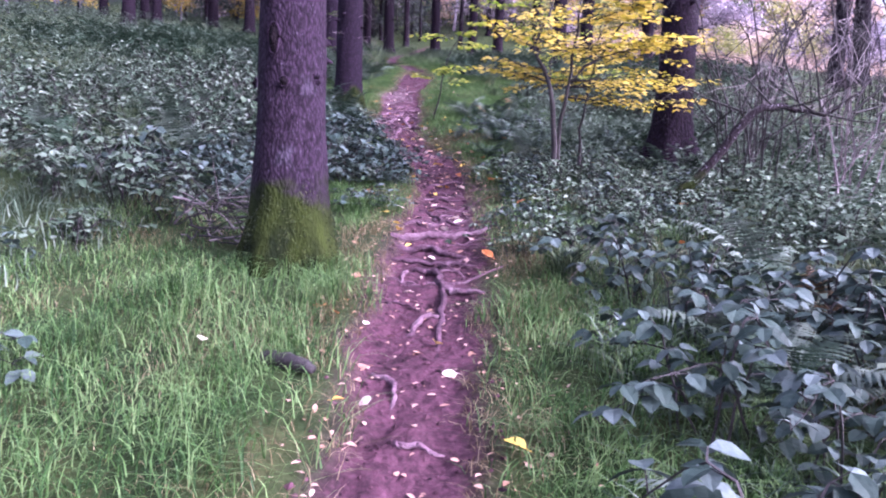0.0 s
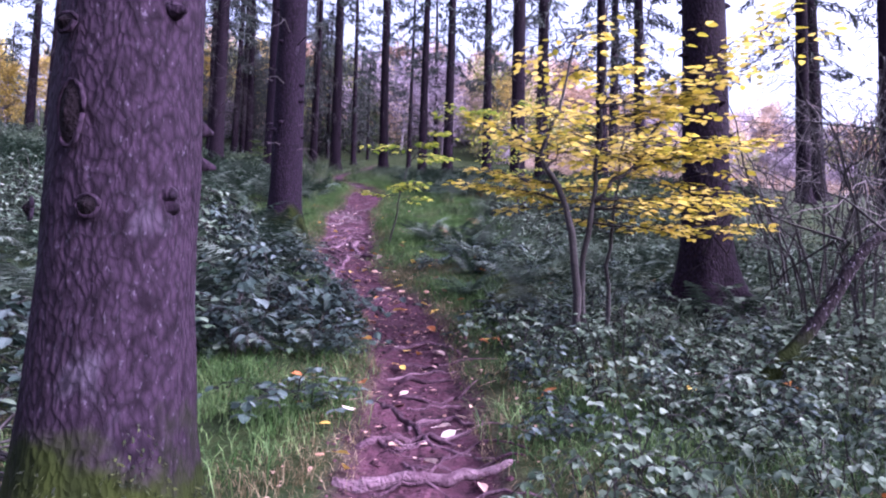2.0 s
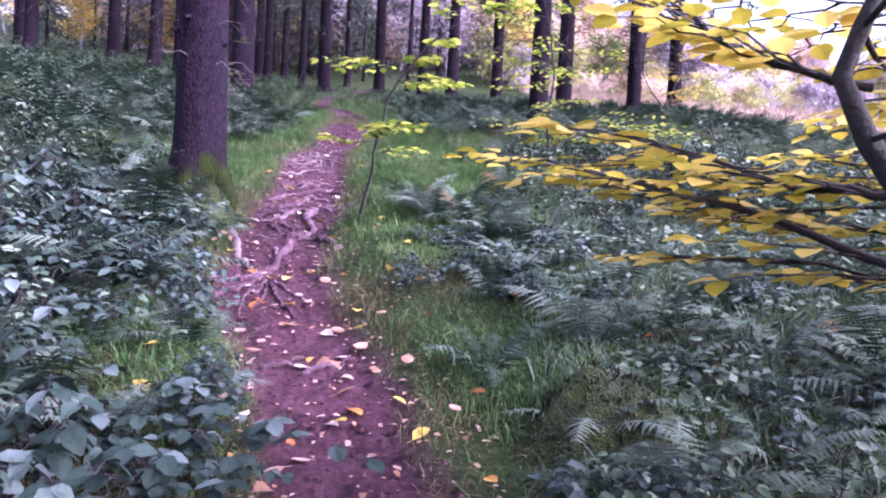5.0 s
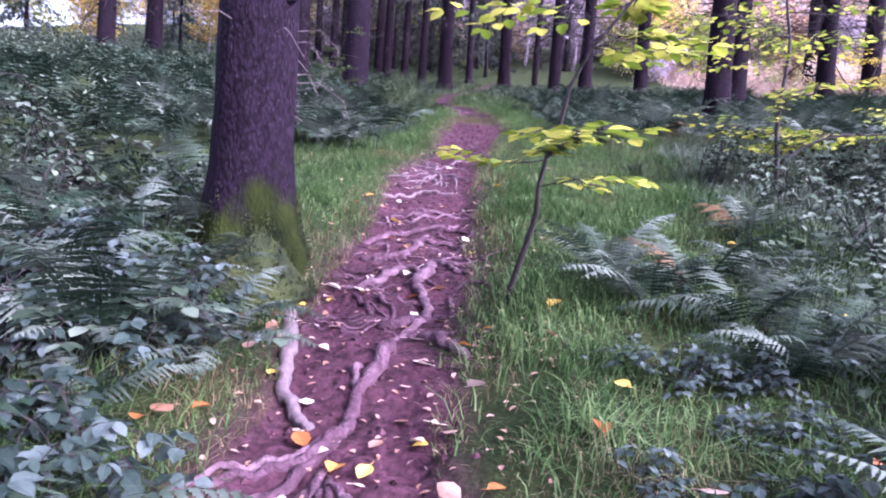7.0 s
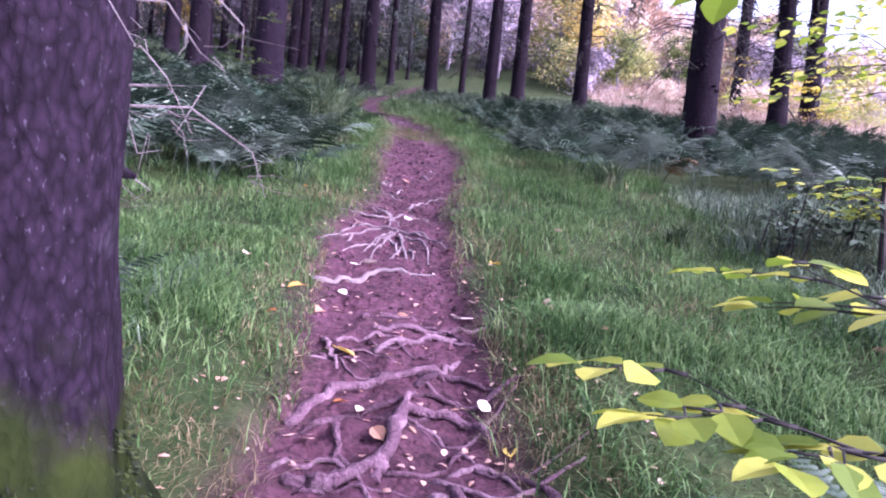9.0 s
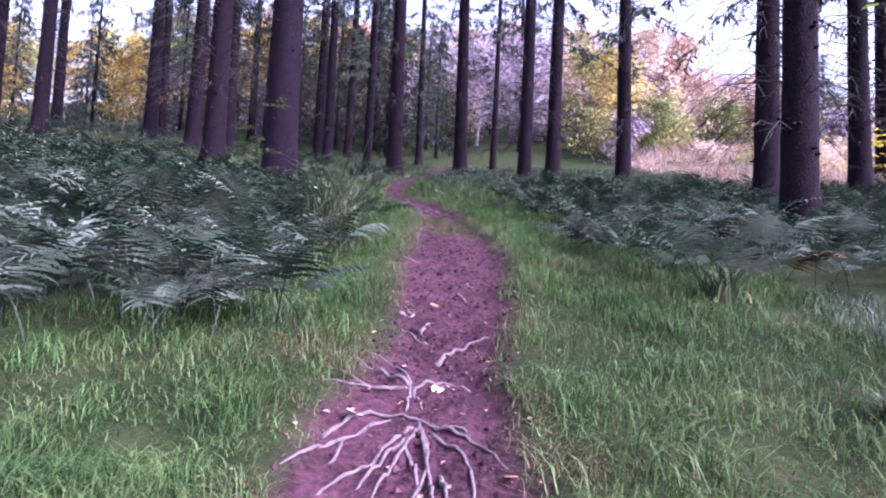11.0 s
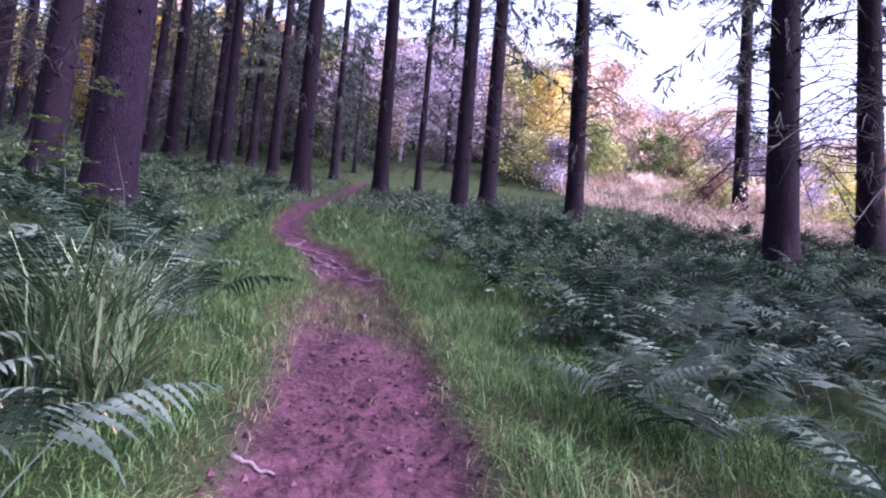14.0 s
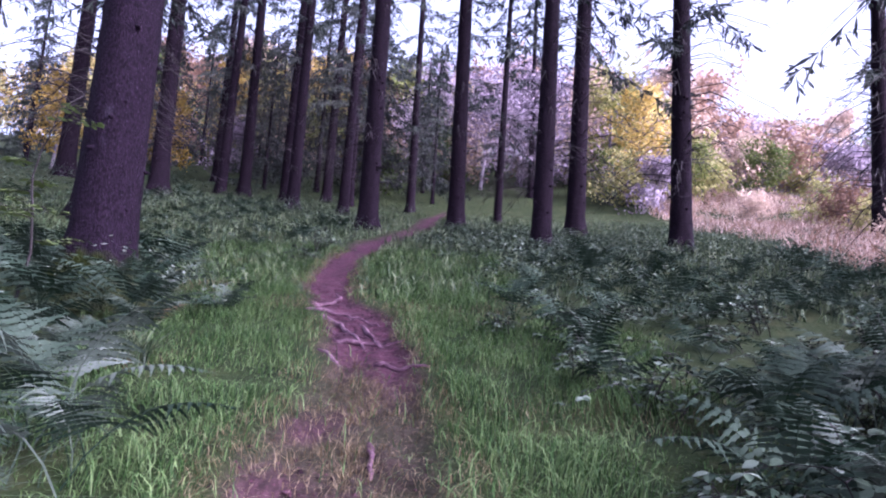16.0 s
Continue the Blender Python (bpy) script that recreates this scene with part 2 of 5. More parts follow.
PATH_L = (.1, -.10, -.34, -.45, -.50, -.76, -1.15, -1.72, -1.90, -2.18, -2.30, -2.5, -2.68, -2.74, -2.62, -2.82, -2.96, -3.03, -3.15, -3.35, -3.55, -4.16, -4.50, -5.08, -5.55, -5.9, -5.9, -6.6)
PATH_R = (.7, .46, .38, .27, .14, -.04, -.35, -.72, -.98, -1.24, -1.31, -1.50, -1.65, -1.82, -1.94, -1.88, -1.90, -2.0, -2.15, -2.40, -2.85, -3.40, -4.0, -4.45, -4.95, -5.3, -5.25, -6.0)


def smooth(a, b, v):
    t = min(1.0, max(0.0, (v - a) / (b - a)))
    return t * t * (3 - 2 * t)


def inside(x, y):
    """How far a place lies inside the trodden path (negative outside), in metres."""
    wob = 0.09 * noise.noise((x * 2.3, y * 2.3, 3.0)) + 0.05 * noise.noise((x * 7, y * 7, 9.0))
    return min(x - float(np.interp(y, PATH_Y, PATH_L)), float(np.interp(y, PATH_Y, PATH_R)) - x) + wob


def worn(x, y):
    """How far the path is grown over where it levels out."""
    return 0.6 * smooth(15.8, 16.8, y + 0.6 * (x + 2.7)) * (1 - smooth(18.0, 18.9, y)) * smooth(-0.45, 0.15, noise.noise((x * 1.6, y * 1.1, 21.0)) + 0.15 * (x + 2.8))


def gz(x, y):
    """Height of the ground."""
    z = sum(float(np.interp(y + d, PROFILE_Y, PROFILE_Z)) for d in (-0.7, -0.25, 0.25, 0.7)) / 4
    c = float(np.interp(y, PATH_Y, PATH_L))
    out = c - x
    z += 0.13 * max(0.0, min(14.0, out - 2.0))
    z += 0.22 * smooth(0.0, 0.6, out) * smooth(1.5, 4.5, y) * (1 - smooth(8, 10.5, y))
    r = x - float(np.interp(y, PATH_Y, PATH_R))
    z += 0.12 * smooth(0.0, 0.5, r) * smooth(3.5, 5.5, y) * (1 - smooth(8, 10, y))
    z -= 0.05 * max(0.0, min(60.0, x - 9))
    if y > 60:
        z -= 0.10 * max(0.0, x - 22) * smooth(60, 100, y)
    z += 0.05 * noise.noise((x * 0.6, y * 0.6, 0.0)) + 0.5 * noise.noise((x * 0.05, y * 0.05, 5.0)) * smooth(6, 40, abs(x) + max(0, y - 22))
    i = inside(x, y)
    s = smooth(-0.12, 0.16, i)
    z -= 0.07 * s
    if s > 0 and y < 45:
        z += s * (0.035 * noise.noise((x * 4, y * 4, 1.0)) + 0.036 * noise.noise((x * 10, y * 10, 2.0)) + 0.020 * noise.noise((x * 18, y * 18, 4.0)))
        z += s * 0.03 * math.sin(y * 5.2 + 1.5 * noise.noise((x, y, 7.0))) * smooth(3.5, 6, y) * (1 - smooth(9, 10, y))
    return z


def link(name, verts, faces, material, parent=None, label="", smooth_faces=False):
    me = bpy.data.meshes.new(name)
    me.from_pydata(verts, [], faces)
    me.materials.append(material)
    if smooth_faces:
        me.polygons.foreach_set("use_smooth", [True] * len(me.polygons))
    ob = new(name, me)
    if parent is not None:
        ob.parent = parent
    if label:
        ob["label"] = label
    return ob


GRID = {}


def heights(spots):
    """The spots with the height of the built ground, read between its grid points."""
    p = np.array(spots, dtype=float)
    gx, gy, z = GRID["x"], GRID["y"], GRID["z"]
    i = np.clip(np.searchsorted(gx, p[:, 0]) - 1, 0, len(gx) - 2)
    j = np.clip(np.searchsorted(gy, p[:, 1]) - 1, 0, len(gy) - 2)
    u = (p[:, 0] - gx[i]) / (gx[i + 1] - gx[i])
    v = (p[:, 1] - gy[j]) / (gy[j + 1] - gy[j])
    h = (1 - v) * ((1 - u) * z[j, i] + u * z[j, i + 1]) + v * ((1 - u) * z[j + 1, i] + u * z[j + 1, i + 1])
    return list(zip(p[:, 0].tolist(), p[:, 1].tolist(), (h - 0.01).tolist()))


def build_ground():
    fx = np.arange(-5.0, 2.4, 0.05)
    fy = np.arange(-6.2, 22, 0.05)
    gx = np.concatenate([-5.0 - 0.1 * (1.17 ** np.arange(1, 44))[::-1] * 1.0, fx, 2.4 + 0.1 * 1.17 ** np.arange(1, 44)])
    gy = np.concatenate([-6.2 - 0.1 * (1.17 ** np.arange(1, 40))[::-1], fy, 22 + 0.1 * 1.17 ** np.arange(1, 46)])
    verts = [(float(x), float(y), gz(float(x), float(y))) for y in gy for x in gx]
    w = len(gx)
    faces = [(j * w + i, j * w + i + 1, (j + 1) * w + i + 1, (j + 1) * w + i) for j in range(len(gy) - 1) for i in range(w - 1)]
    GRID.update(x=gx, y=gy, z=np.array([q[2] for q in verts]).reshape(len(gy), len(gx)))
    ob = link("ground", verts, faces, M_GROUND, smooth_faces=True)
    at = ob.data.attributes.new("soil", 'FLOAT', 'POINT')
    vals = []
    for x, y, z in verts:
        s = smooth(-0.14, 0.10, inside(x, y)) if -9 < y < 45 and -8 < x < 3 else 0.0
        if s > 0 and 15.0 < y < 19.2:
            s *= 1 - worn(x, y)
        vals.append(s)
    at.data.foreach_set("value", vals)
    tagged(ob, "leaf-strewn forest floor with a trodden reddish earth path", "ground", kind="structure")


build_ground()


# ---- shapes ----
def tube(verts, faces, pts, radii, sides=8, wob=0.0):
    """A bent, tapering tube through pts, closed at both ends."""
    pts = [Vector(p) for p in pts]
    base = len(verts)
    ref = Vector((0.31, 0.17, 0.93))
    for i, p in enumerate(pts):
        d = (pts[min(i + 1, len(pts) - 1)] - pts[max(i - 1, 0)]).normalized()
        if abs(d.dot(ref)) > 0.95:
            ref = Vector((0.9, 0.3, 0.1))
        a = d.cross(ref).normalized()
        b = d.cross(a)
        for k in range(sides):
            an = 2 * math.pi * k / sides
            r = radii[i] * (1 + (wob * random.uniform(-1, 1) if wob else 0))
            q = p + a * math.cos(an) * r + b * math.sin(an) * r
            verts.append((q.x, q.y, q.z))
    for i in range(len(pts) - 1):
        for k in range(sides):
            k2 = (k + 1) % sides
            faces.append((base + i * sides + k, base + i * sides + k2, base + (i + 1) * sides + k2, base + (i + 1) * sides + k))
    faces.append(tuple(base + k for k in reversed(range(sides))))
    faces.append(tuple(base + (len(pts) - 1) * sides + k for k in range(sides)))


def curve_points(ctrl, n, wob=0.0):
    """Catmull-Rom points through a few control points, with a little wander."""
    c = [Vector(p) for p in ctrl]
    c = [c[0] * 2 - c[1]] + c + [c[-1] * 2 - c[-2]]
    out = []
    segs = len(c) - 3
    for i in range(n + 1):
        u = i / n * segs
        k = min(int(u), segs - 1)
        t = u - k
        p0, p1, p2, p3 = c[k:k + 4]
        p = 0.5 * (2 * p1 + (p2 - p0) * t + (2 * p0 - 5 * p1 + 4 * p2 - p3) * t * t + (3 * p1 - p0 - 3 * p2 + p3) * t ** 3)
        if wob and 0 < i < n:
            p = p + Vector((random.uniform(-wob, wob), random.uniform(-wob, wob), random.uniform(-wob, wob)))
        out.append(p)
    return out


def leaf(verts, faces, p, d, up, length, width, fold=0.25, droop=0.25):
    """A pointed oval leaf from p along d: two folded halves, bent down at its tip."""
    d = d.normalized()
    s = d.cross(up)
    s = s.normalized() if s.length > 1e-4 else Vector((1, 0, 0))
    n = s.cross(d)
    b = len(verts)
    prof = ((0.0, 0.0), (0.28, 0.85), (0.6, 0.95), (0.85, 0.5), (1.0, 0.0))
    mid, lf, rt = [], [], []
    for u, w in prof:
        c = p + d * (u * length) - n * (droop * length * u * u)
        mid.append(c)
        if 0 < u < 1:
            lf.append(c + s * (w * width / 2) + n * (fold * w * width / 2))
            rt.append(c - s * (w * width / 2) + n * (fold * w * width / 2))
    for q in mid + lf + rt:
        verts.append((q.x, q.y, q.z))
    m, L, R = b, b + 5, b + 8
    faces += [(m, m + 1, L), (m + 1, m + 2, L + 1, L), (m + 2, m + 3, L + 2, L + 1), (m + 3, m + 4, L + 2),
              (m, R, m + 1), (m + 1, R, R + 1, m + 2), (m + 2, R + 1, R + 2, m + 3), (m + 3, R + 2, m + 4)]


def leaf4(verts, faces, p, d, up, length, width):
    """A small far leaf: a kite of two triangles."""
    d = d.normalized()
    s = d.cross(up)
    s = s.normalized() if s.length > 1e-4 else Vector((1, 0, 0))
    b = len(verts)
    c = p + d * length * 0.5
    for q in (p, c + s * width / 2, p + d * length, c - s * width / 2):
        verts.append((q.x, q.y, q.z))
    faces += [(b, b + 1, b + 2), (b, b + 2, b + 3)]


def rv(s=1.0):
    return Vector((random.uniform(-s, s), random.uniform(-s, s), random.uniform(-s, s)))


def empty(name, x, y, z=None, **tags):
    ob = new(name)
    ob.location = (x, y, gz(x, y) if z is None else z)
    return tagged(ob, **tags)


# ---- trees ----
def trunk_mesh(height, r, flare, knots, sides=28, lobes=5, rings=44, fade=3.6):
    """Trunk with root flare, bark ripples and branch knots, from just under the ground up."""
    verts, faces = [], []
    hs = [-0.5, -0.2, 0.0, 0.1, 0.2, 0.3, 0.42, 0.55, 0.7, 0.85, 1.0, 1.15, 1.3] + list(np.linspace(1.5, 5, 16)) + list(np.linspace(5.4, height, rings - 16))
    ph = random.uniform(0, 6)
    for h in hs:
        t = max(0.0, min(1.0, h / height))
        rr = r * (1 - 0.75 * t) * (1 + flare * math.exp(-max(0, h) * fade))
        for k in range(sides):
            a = 2 * math.pi * k / sides
            w = 1 + 0.30 * flare * math.exp(-max(0, h) * 4.5) * math.sin(lobes * a + ph) + 0.045 * noise.noise((math.cos(a) * 2 + ph, math.sin(a) * 2, h * 1.6))
            w += 0.040 * noise.noise((math.cos(a) * 5 + ph, math.sin(a) * 5, h * 3)) + 0.022 * noise.noise((math.cos(a) * 11 + ph, math.sin(a) * 11, h * 9))
            verts.append((math.cos(a) * rr * w, math.sin(a) * rr * w, h))
    for j in range(len(hs) - 1):
        for k in range(sides):
            k2 = (k + 1) % sides
            faces.append((j * sides + k, j * sides + k2, (j + 1) * sides + k2, (j + 1) * sides + k))
    for i in range(knots):
        h = random.uniform(0.9, 4.5) if i < knots * 0.7 else random.uniform(4.5, height * 0.6)
        a = random.uniform(0, 2 * math.pi)
        rr = r * (1 - 0.75 * h / height)
        d = Vector((math.cos(a), math.sin(a), -0.15))
        p = Vector((math.cos(a) * rr * 0.94, math.sin(a) * rr * 0.94, h))
        tube(verts, faces, [p, p + d * 0.03, p + d * random.uniform(0.05, 0.12)], [0.042, 0.030, 0.008], 6, 0.15)
    return verts, faces


def dead_twigs(height, r, n, lo, hi, long, thick=1.0):
    """Thin dry branches that droop from the lower trunk."""
    verts, faces = [], []
    for i in range(n):
        h = random.uniform(lo, hi)
        a = random.uniform(0, 2 * math.pi)
        rr = r * (1 - 0.75 * h / height) * 0.9
        L = random.uniform(0.4, 1.0) * long
        d = Vector((math.cos(a), math.sin(a), 0))
        p = d * rr + Vector((0, 0, h))
        pts = [p, p + d * L * 0.4 + Vector((0, 0, 0.05 * L)), p + d * L * 0.75 - Vector((0, 0, 0.16 * L)) + rv(0.06), p + d * L - Vector((0, 0, 0.42 * L)) + rv(0.1)]
        tube(verts, faces, pts, [thick * w for w in (0.013, 0.010, 0.007, 0.003)], 4)
        for j in range(random.randint(2, 5)):
            q = pts[1].lerp(pts[3], random.random())
            e = (d + rv(0.9) + Vector((0, 0, -0.5))).normalized()
            tube(verts, faces, [q, q + e * 0.2 * L, q + e * 0.42 * L + rv(0.05)], [thick * 0.006, thick * 0.004, thick * 0.002], 3)
    return verts, faces


def spruce_crown(height, lo, spread, n, dense=1.0):
    """Whorls of drooping boughs set with hanging needle sprays."""
    verts, faces = [], []
    for i in range(n):
        h = lo + (height - lo) * (i / n) ** 0.9
        a = random.uniform(0, 2 * math.pi)
        L = spread * (1 - 0.8 * (h - lo) / (height - lo)) * random.uniform(0.55, 1.15)
        d = Vector((math.cos(a), math.sin(a), 0))
        p = Vector((0, 0, h))
        pts = [p, p + d * L * 0.45 - Vector((0, 0, 0.06 * L)), p + d * L - Vector((0, 0, 0.3 * L))]
        tube(verts, faces, pts, [0.025, 0.016, 0.004], 3)
        for j in range(int(26 * L / 2.4 * dense)):
            t = random.uniform(0.18, 1.0)
            q = (pts[0].lerp(pts[1], t * 2) if t < 0.5 else pts[1].lerp(pts[2], t * 2 - 1))
            e = (d * random.uniform(0.1, 0.8) + rv(0.7) + Vector((0, 0, -0.75))).normalized()
            ln = random.uniform(0.22, 0.55)
            leaf4(verts, faces, q, e, rv(1) + Vector((0.1, 0, 0)), ln, 0.07)
            for s in range(4):
                q2 = q + e * ln * random.uniform(0.1, 0.8)
                leaf4(verts, faces, q2, (e + rv(0.9)).normalized(), rv(1) + Vector((0.1, 0, 0)), ln * 0.5, 0.05)
    return verts, faces


def make_spruce(seed, height, r, lo, spread, n, label, material=None, flare=0.5, knots=16, twigs=14, long=0.9, group="spruce stand", fade=3.6):
    random.seed(seed)
    tree = new("spruce_tree")
    tagged(tree, label, "tree", group)
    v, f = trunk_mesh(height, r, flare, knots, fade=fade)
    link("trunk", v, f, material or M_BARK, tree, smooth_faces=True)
    v, f = dead_twigs(height, r, twigs, 1.6, lo + 2, long)
    tagged(link("dry_twigwork", v, f, M_TWIG, tree, "dry leafless lower branches"), kind="stuff")
    v, f = spruce_crown(height, lo, spread, n)
    tagged(link("crown", v, f, M_NEEDLE, tree, "drooping dark needle boughs"), kind="stuff")
    return tree


def place(tree, x, y, s=1.0, turn=0.0, lean=(0, 0)):
    tree.location = (x, y, gz(x, y))
    tree.rotation_euler = (radians(lean[0]), radians(lean[1]), turn)
    tree.scale = (s, s, s)


FAR_LABEL = "tall straight spruce with a dark bare lower trunk"
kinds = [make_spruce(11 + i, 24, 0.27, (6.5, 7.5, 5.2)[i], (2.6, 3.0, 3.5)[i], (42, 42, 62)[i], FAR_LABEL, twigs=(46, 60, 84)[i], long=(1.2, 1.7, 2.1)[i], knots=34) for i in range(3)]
# x, y, trunk diameter
STAND = (
    (-4.6, 35.3, .60), (-1.75, 27.7, .45), (-.6, 33.3, .60), (1.49, 28.6, .50), (-7.0, 32.3, .62), (-3.3, 38.5, .34),
    (3.3, 21.4, .52), (1.9, 16.5, .48), (9.7, 36.0, .60), (6.1, 23.3, .50), (8.9, 27.4, .58), (-11.2, 25.5, .65),
    (-15.0, 38.1, .45), (-14.2, 38.6, .50), (-15.6, 41.4, .50), (-12.6, 39.2, .50), (-13.5, 42.3, .50), (-12.2, 43.5, .50),
    (-11.0, 43.5, .45), (-11.9, 49.3, .42), (-8.0, 44.2, .45), (-18.2, 26.8, .50), (-18.2, 33.1, .60), (-14.9, 30.8, .60),
    (-14.3, 32.6, .60), (-11.3, 36.9, .50), (-9.7, 38.4, .45), (-17.3, 22.9, .58), (-20.5, 29.5, .5), (10.3, 15.7, .42),
    (11.4, 13.6, .46), (12.6, 19.0, .55), (-24.0, 31.0, .5), (-26.0, 37.0, .55), (-22.0, 40.0, .5), (-19.0, 45.0, .5), (-28.0, 24.0, .55), (-6.4, 50.0, .42), (-2.0, 52.0, .42), (-21.0, 18.5, .6))
random.seed(5)
for i, (x, y, d) in enumerate(STAND):
    k = kinds[2] if (x > 0 and 20 < y < 35) else kinds[i % 3]
    t = k if k.location.length == 0 else copy_thing(k, Matrix())
    place(t, x, y, d / 0.54, random.uniform(0, 6.28), (random.uniform(-.8, .8), random.uniform(-.8, .8)))

tree_a = make_spruce(31, 22, 0.255, 8.5, 2.6, 40, "broad spruce with lichened purple-grey bark and mossy foot", M_BARK_A, 0.50, 24, 4, 0.5, fade=2.1)
place(tree_a, -1.03, -0.85, 0.92, 0.4)
tree_b = make_spruce(32, 24, 0.255, 8.5, 2.8, 40, "dark spruce with moss on its flared roots beside the path", M_BARK_B, 0.5, 26, 30, 1.0)
place(tree_b, -2.72, 7.1, 1.0, 2.0)
random.seed(36)
v, f = dead_twigs(24, 0.27, 16, 0.85, 2.1, 0.42, 0.3)
tagged(link("dry_twigwork", v, f, M_PALE, tree_b, "pale brittle twigs drooping from the trunk"), kind="stuff")
tree_c = make_spruce(33, 24, 0.235, 8.0, 2.8, 40, "dark spruce behind the yellow sapling", M_BARK, 1.1, 20, 10, 0.9)
place(tree_c, 2.6, 3.5, 1.0, 1.0)
tree_d = make_spruce(34, 25, 0.36, 9.0, 3.0, 44, "large spruce with mossy roots among the ferns", M_BARK_B, 0.6, 40, 8, 0.7)
place(tree_d, -6.95, 20.3, 1.0, 3.0)


def trunk_knot(tree, h, turn, r, wide, high):
    """A healed branch scar on a trunk: a swollen bark lip round a near-black disc, the hole's shade as colour."""
    out = Vector((math.cos(turn), math.sin(turn), 0))
    side = Vector((-out.y, out.x, 0))
    c = out * (r * 1.09 + 0.006) + Vector((0, 0, h))
    v, f = [], []
    ring = [c + side * math.cos(a) * wide * (1 + 0.15 * math.sin(3 * a)) + Vector((0, 0, math.sin(a) * high)) - out * 0.4 * wide * wide / r * abs(math.cos(a)) for a in np.linspace(0, 2 * math.pi, 15)]
    tube(v, f, ring, [0.10 * wide + 0.004] * 15, 6, 0.3)
    knot = link("knot", v, f, M_BARK_A, tree, "swollen branch scar with a near-black disc as its shaded hollow", smooth_faces=True)
    # no real recess: a slightly bulging disc, coloured as dark as a shaded hole
    v, f = [], []
    for j, k in enumerate((1.0, 0.6, 0.0)):
        for a in np.linspace(0, 2 * math.pi, 13)[:-1]:
            q = c + side * math.cos(a) * wide * k + Vector((0, 0, math.sin(a) * high * k)) + out * (0.026 * (1 - k) - 0.3 * wide * wide / r * abs(math.cos(a)) * k)
            v.append(tuple(q))
    for j in range(2):
        f += [(j * 12 + k, j * 12 + (k + 1) % 12, j * 12 + 12 + (k + 1) % 12, j * 12 + 12 + k) for k in range(12)]
    link("hollow", v, f, M_HOLE_SHADE, knot)


def moss_coat(tree, r, flare, fade, top, n, low=-0.05):
    """A shaggy coat of moss tufts round the foot of a trunk."""
    v, f = [], []
    for i in range(n):
        h = low + (top - low) * random.random() ** 1.5
        a = random.uniform(0, 6.283)
        if h > top * (0.55 + 0.45 * noise.noise((math.cos(a) * 1.6, math.sin(a) * 1.6, 3.0 + r))):
            continue
        rr = r * (1 + flare * math.exp(-max(0, h) * fade)) * 0.99
        d = Vector((math.cos(a), math.sin(a), 0))
        b = d * rr + Vector((0, 0, h))
        leaf4(v, f, b, d * random.uniform(0.4, 1) + rv(0.5) + Vector((0, 0, -0.5)), rv(1) + Vector((0, 0, 0.3)), random.uniform(0.012, 0.034), random.uniform(0.006, 0.012))
    tagged(link("moss", v, f, M_MOSS, tree, "shaggy olive-green moss on the trunk's foot"), kind="stuff")


random.seed(35)
for h, turn, wide, high in ((1.62, -1.75, 0.045, 0.11), (1.32, -1.45, 0.035, 0.035), (1.32, -2.45, 0.035, 0.035), (1.93, -1.95, 0.045, 0.03), (2.45, -1.25, 0.05, 0.09), (2.9, -1.8, 0.04, 0.05)):
    trunk_knot(tree_a, h, turn - 0.4, 0.255 * (1 - 0.75 * h / 22) * (1 + 0.5 * math.exp(-2.1 * h)), wide, high)
moss_coat(tree_a, 0.255, 0.5, 2.1, 0.85, 5200)
moss_coat(tree_b, 0.255, 0.5, 3.6, 0.6, 3600)
moss_coat(tree_d, 0.36, 0.6, 3.6, 0.9, 3600)


def moss_bank(x, y, ax, ay, high, turn, label):
    """A low mossy hump of earth and roots: an uneven mound under a coat of tufts."""
    ob = empty("moss_bank", x, y, gz(x, y) - 0.06, label=label, category="moss")
    ob.rotation_euler = (0, 0, turn)
    v, f = [], []
    def top(u, a):
        k = math.cos(u * math.pi / 2) ** 1.3
        return Vector((math.cos(a) * u * ax, math.sin(a) * u * ay, high * k * (1 + 0.35 * noise.noise((math.cos(a) * u * 3 + x, math.sin(a) * u * 3, y)))))
    for j in range(9):
        v += [tuple(top(j / 8, 6.283 * k / 24)) for k in range(24)]
    for j in range(8):
        f += [(j * 24 + k, (j + 1) * 24 + k, (j + 1) * 24 + (k + 1) % 24, j * 24 + (k + 1) % 24) for k in range(24)]
    link("mound", v, f, M_MOSS, ob, smooth_faces=True)
    v, f = [], []
    for i in range(int(9000 * ax * ay)):
        q = top(math.sqrt(random.random()), random.uniform(0, 6.283))
        leaf4(v, f, q, rv(0.8) + Vector((0, 0, 0.7)), rv(1) + Vector((0.2, 0, 0.2)), random.uniform(0.02, 0.06), random.uniform(0.006, 0.016))
    tagged(link("moss_tufts", v, f, M_MOSS, ob), kind="stuff")


moss_bank(-2.50, 6.75, 0.30, 0.50, 0.34, -0.3, "olive-green mossy bank below the spruce at the path edge")
moss_bank(0.70, 3.45, 0.50, 0.40, 0.34, 0.3, "dark mossy hump under the yellow sapling")
moss_bank(-6.35, 19.75, 0.60, 0.45, 0.40, 0.5, "mossy root mound at the foot of the big spruce")


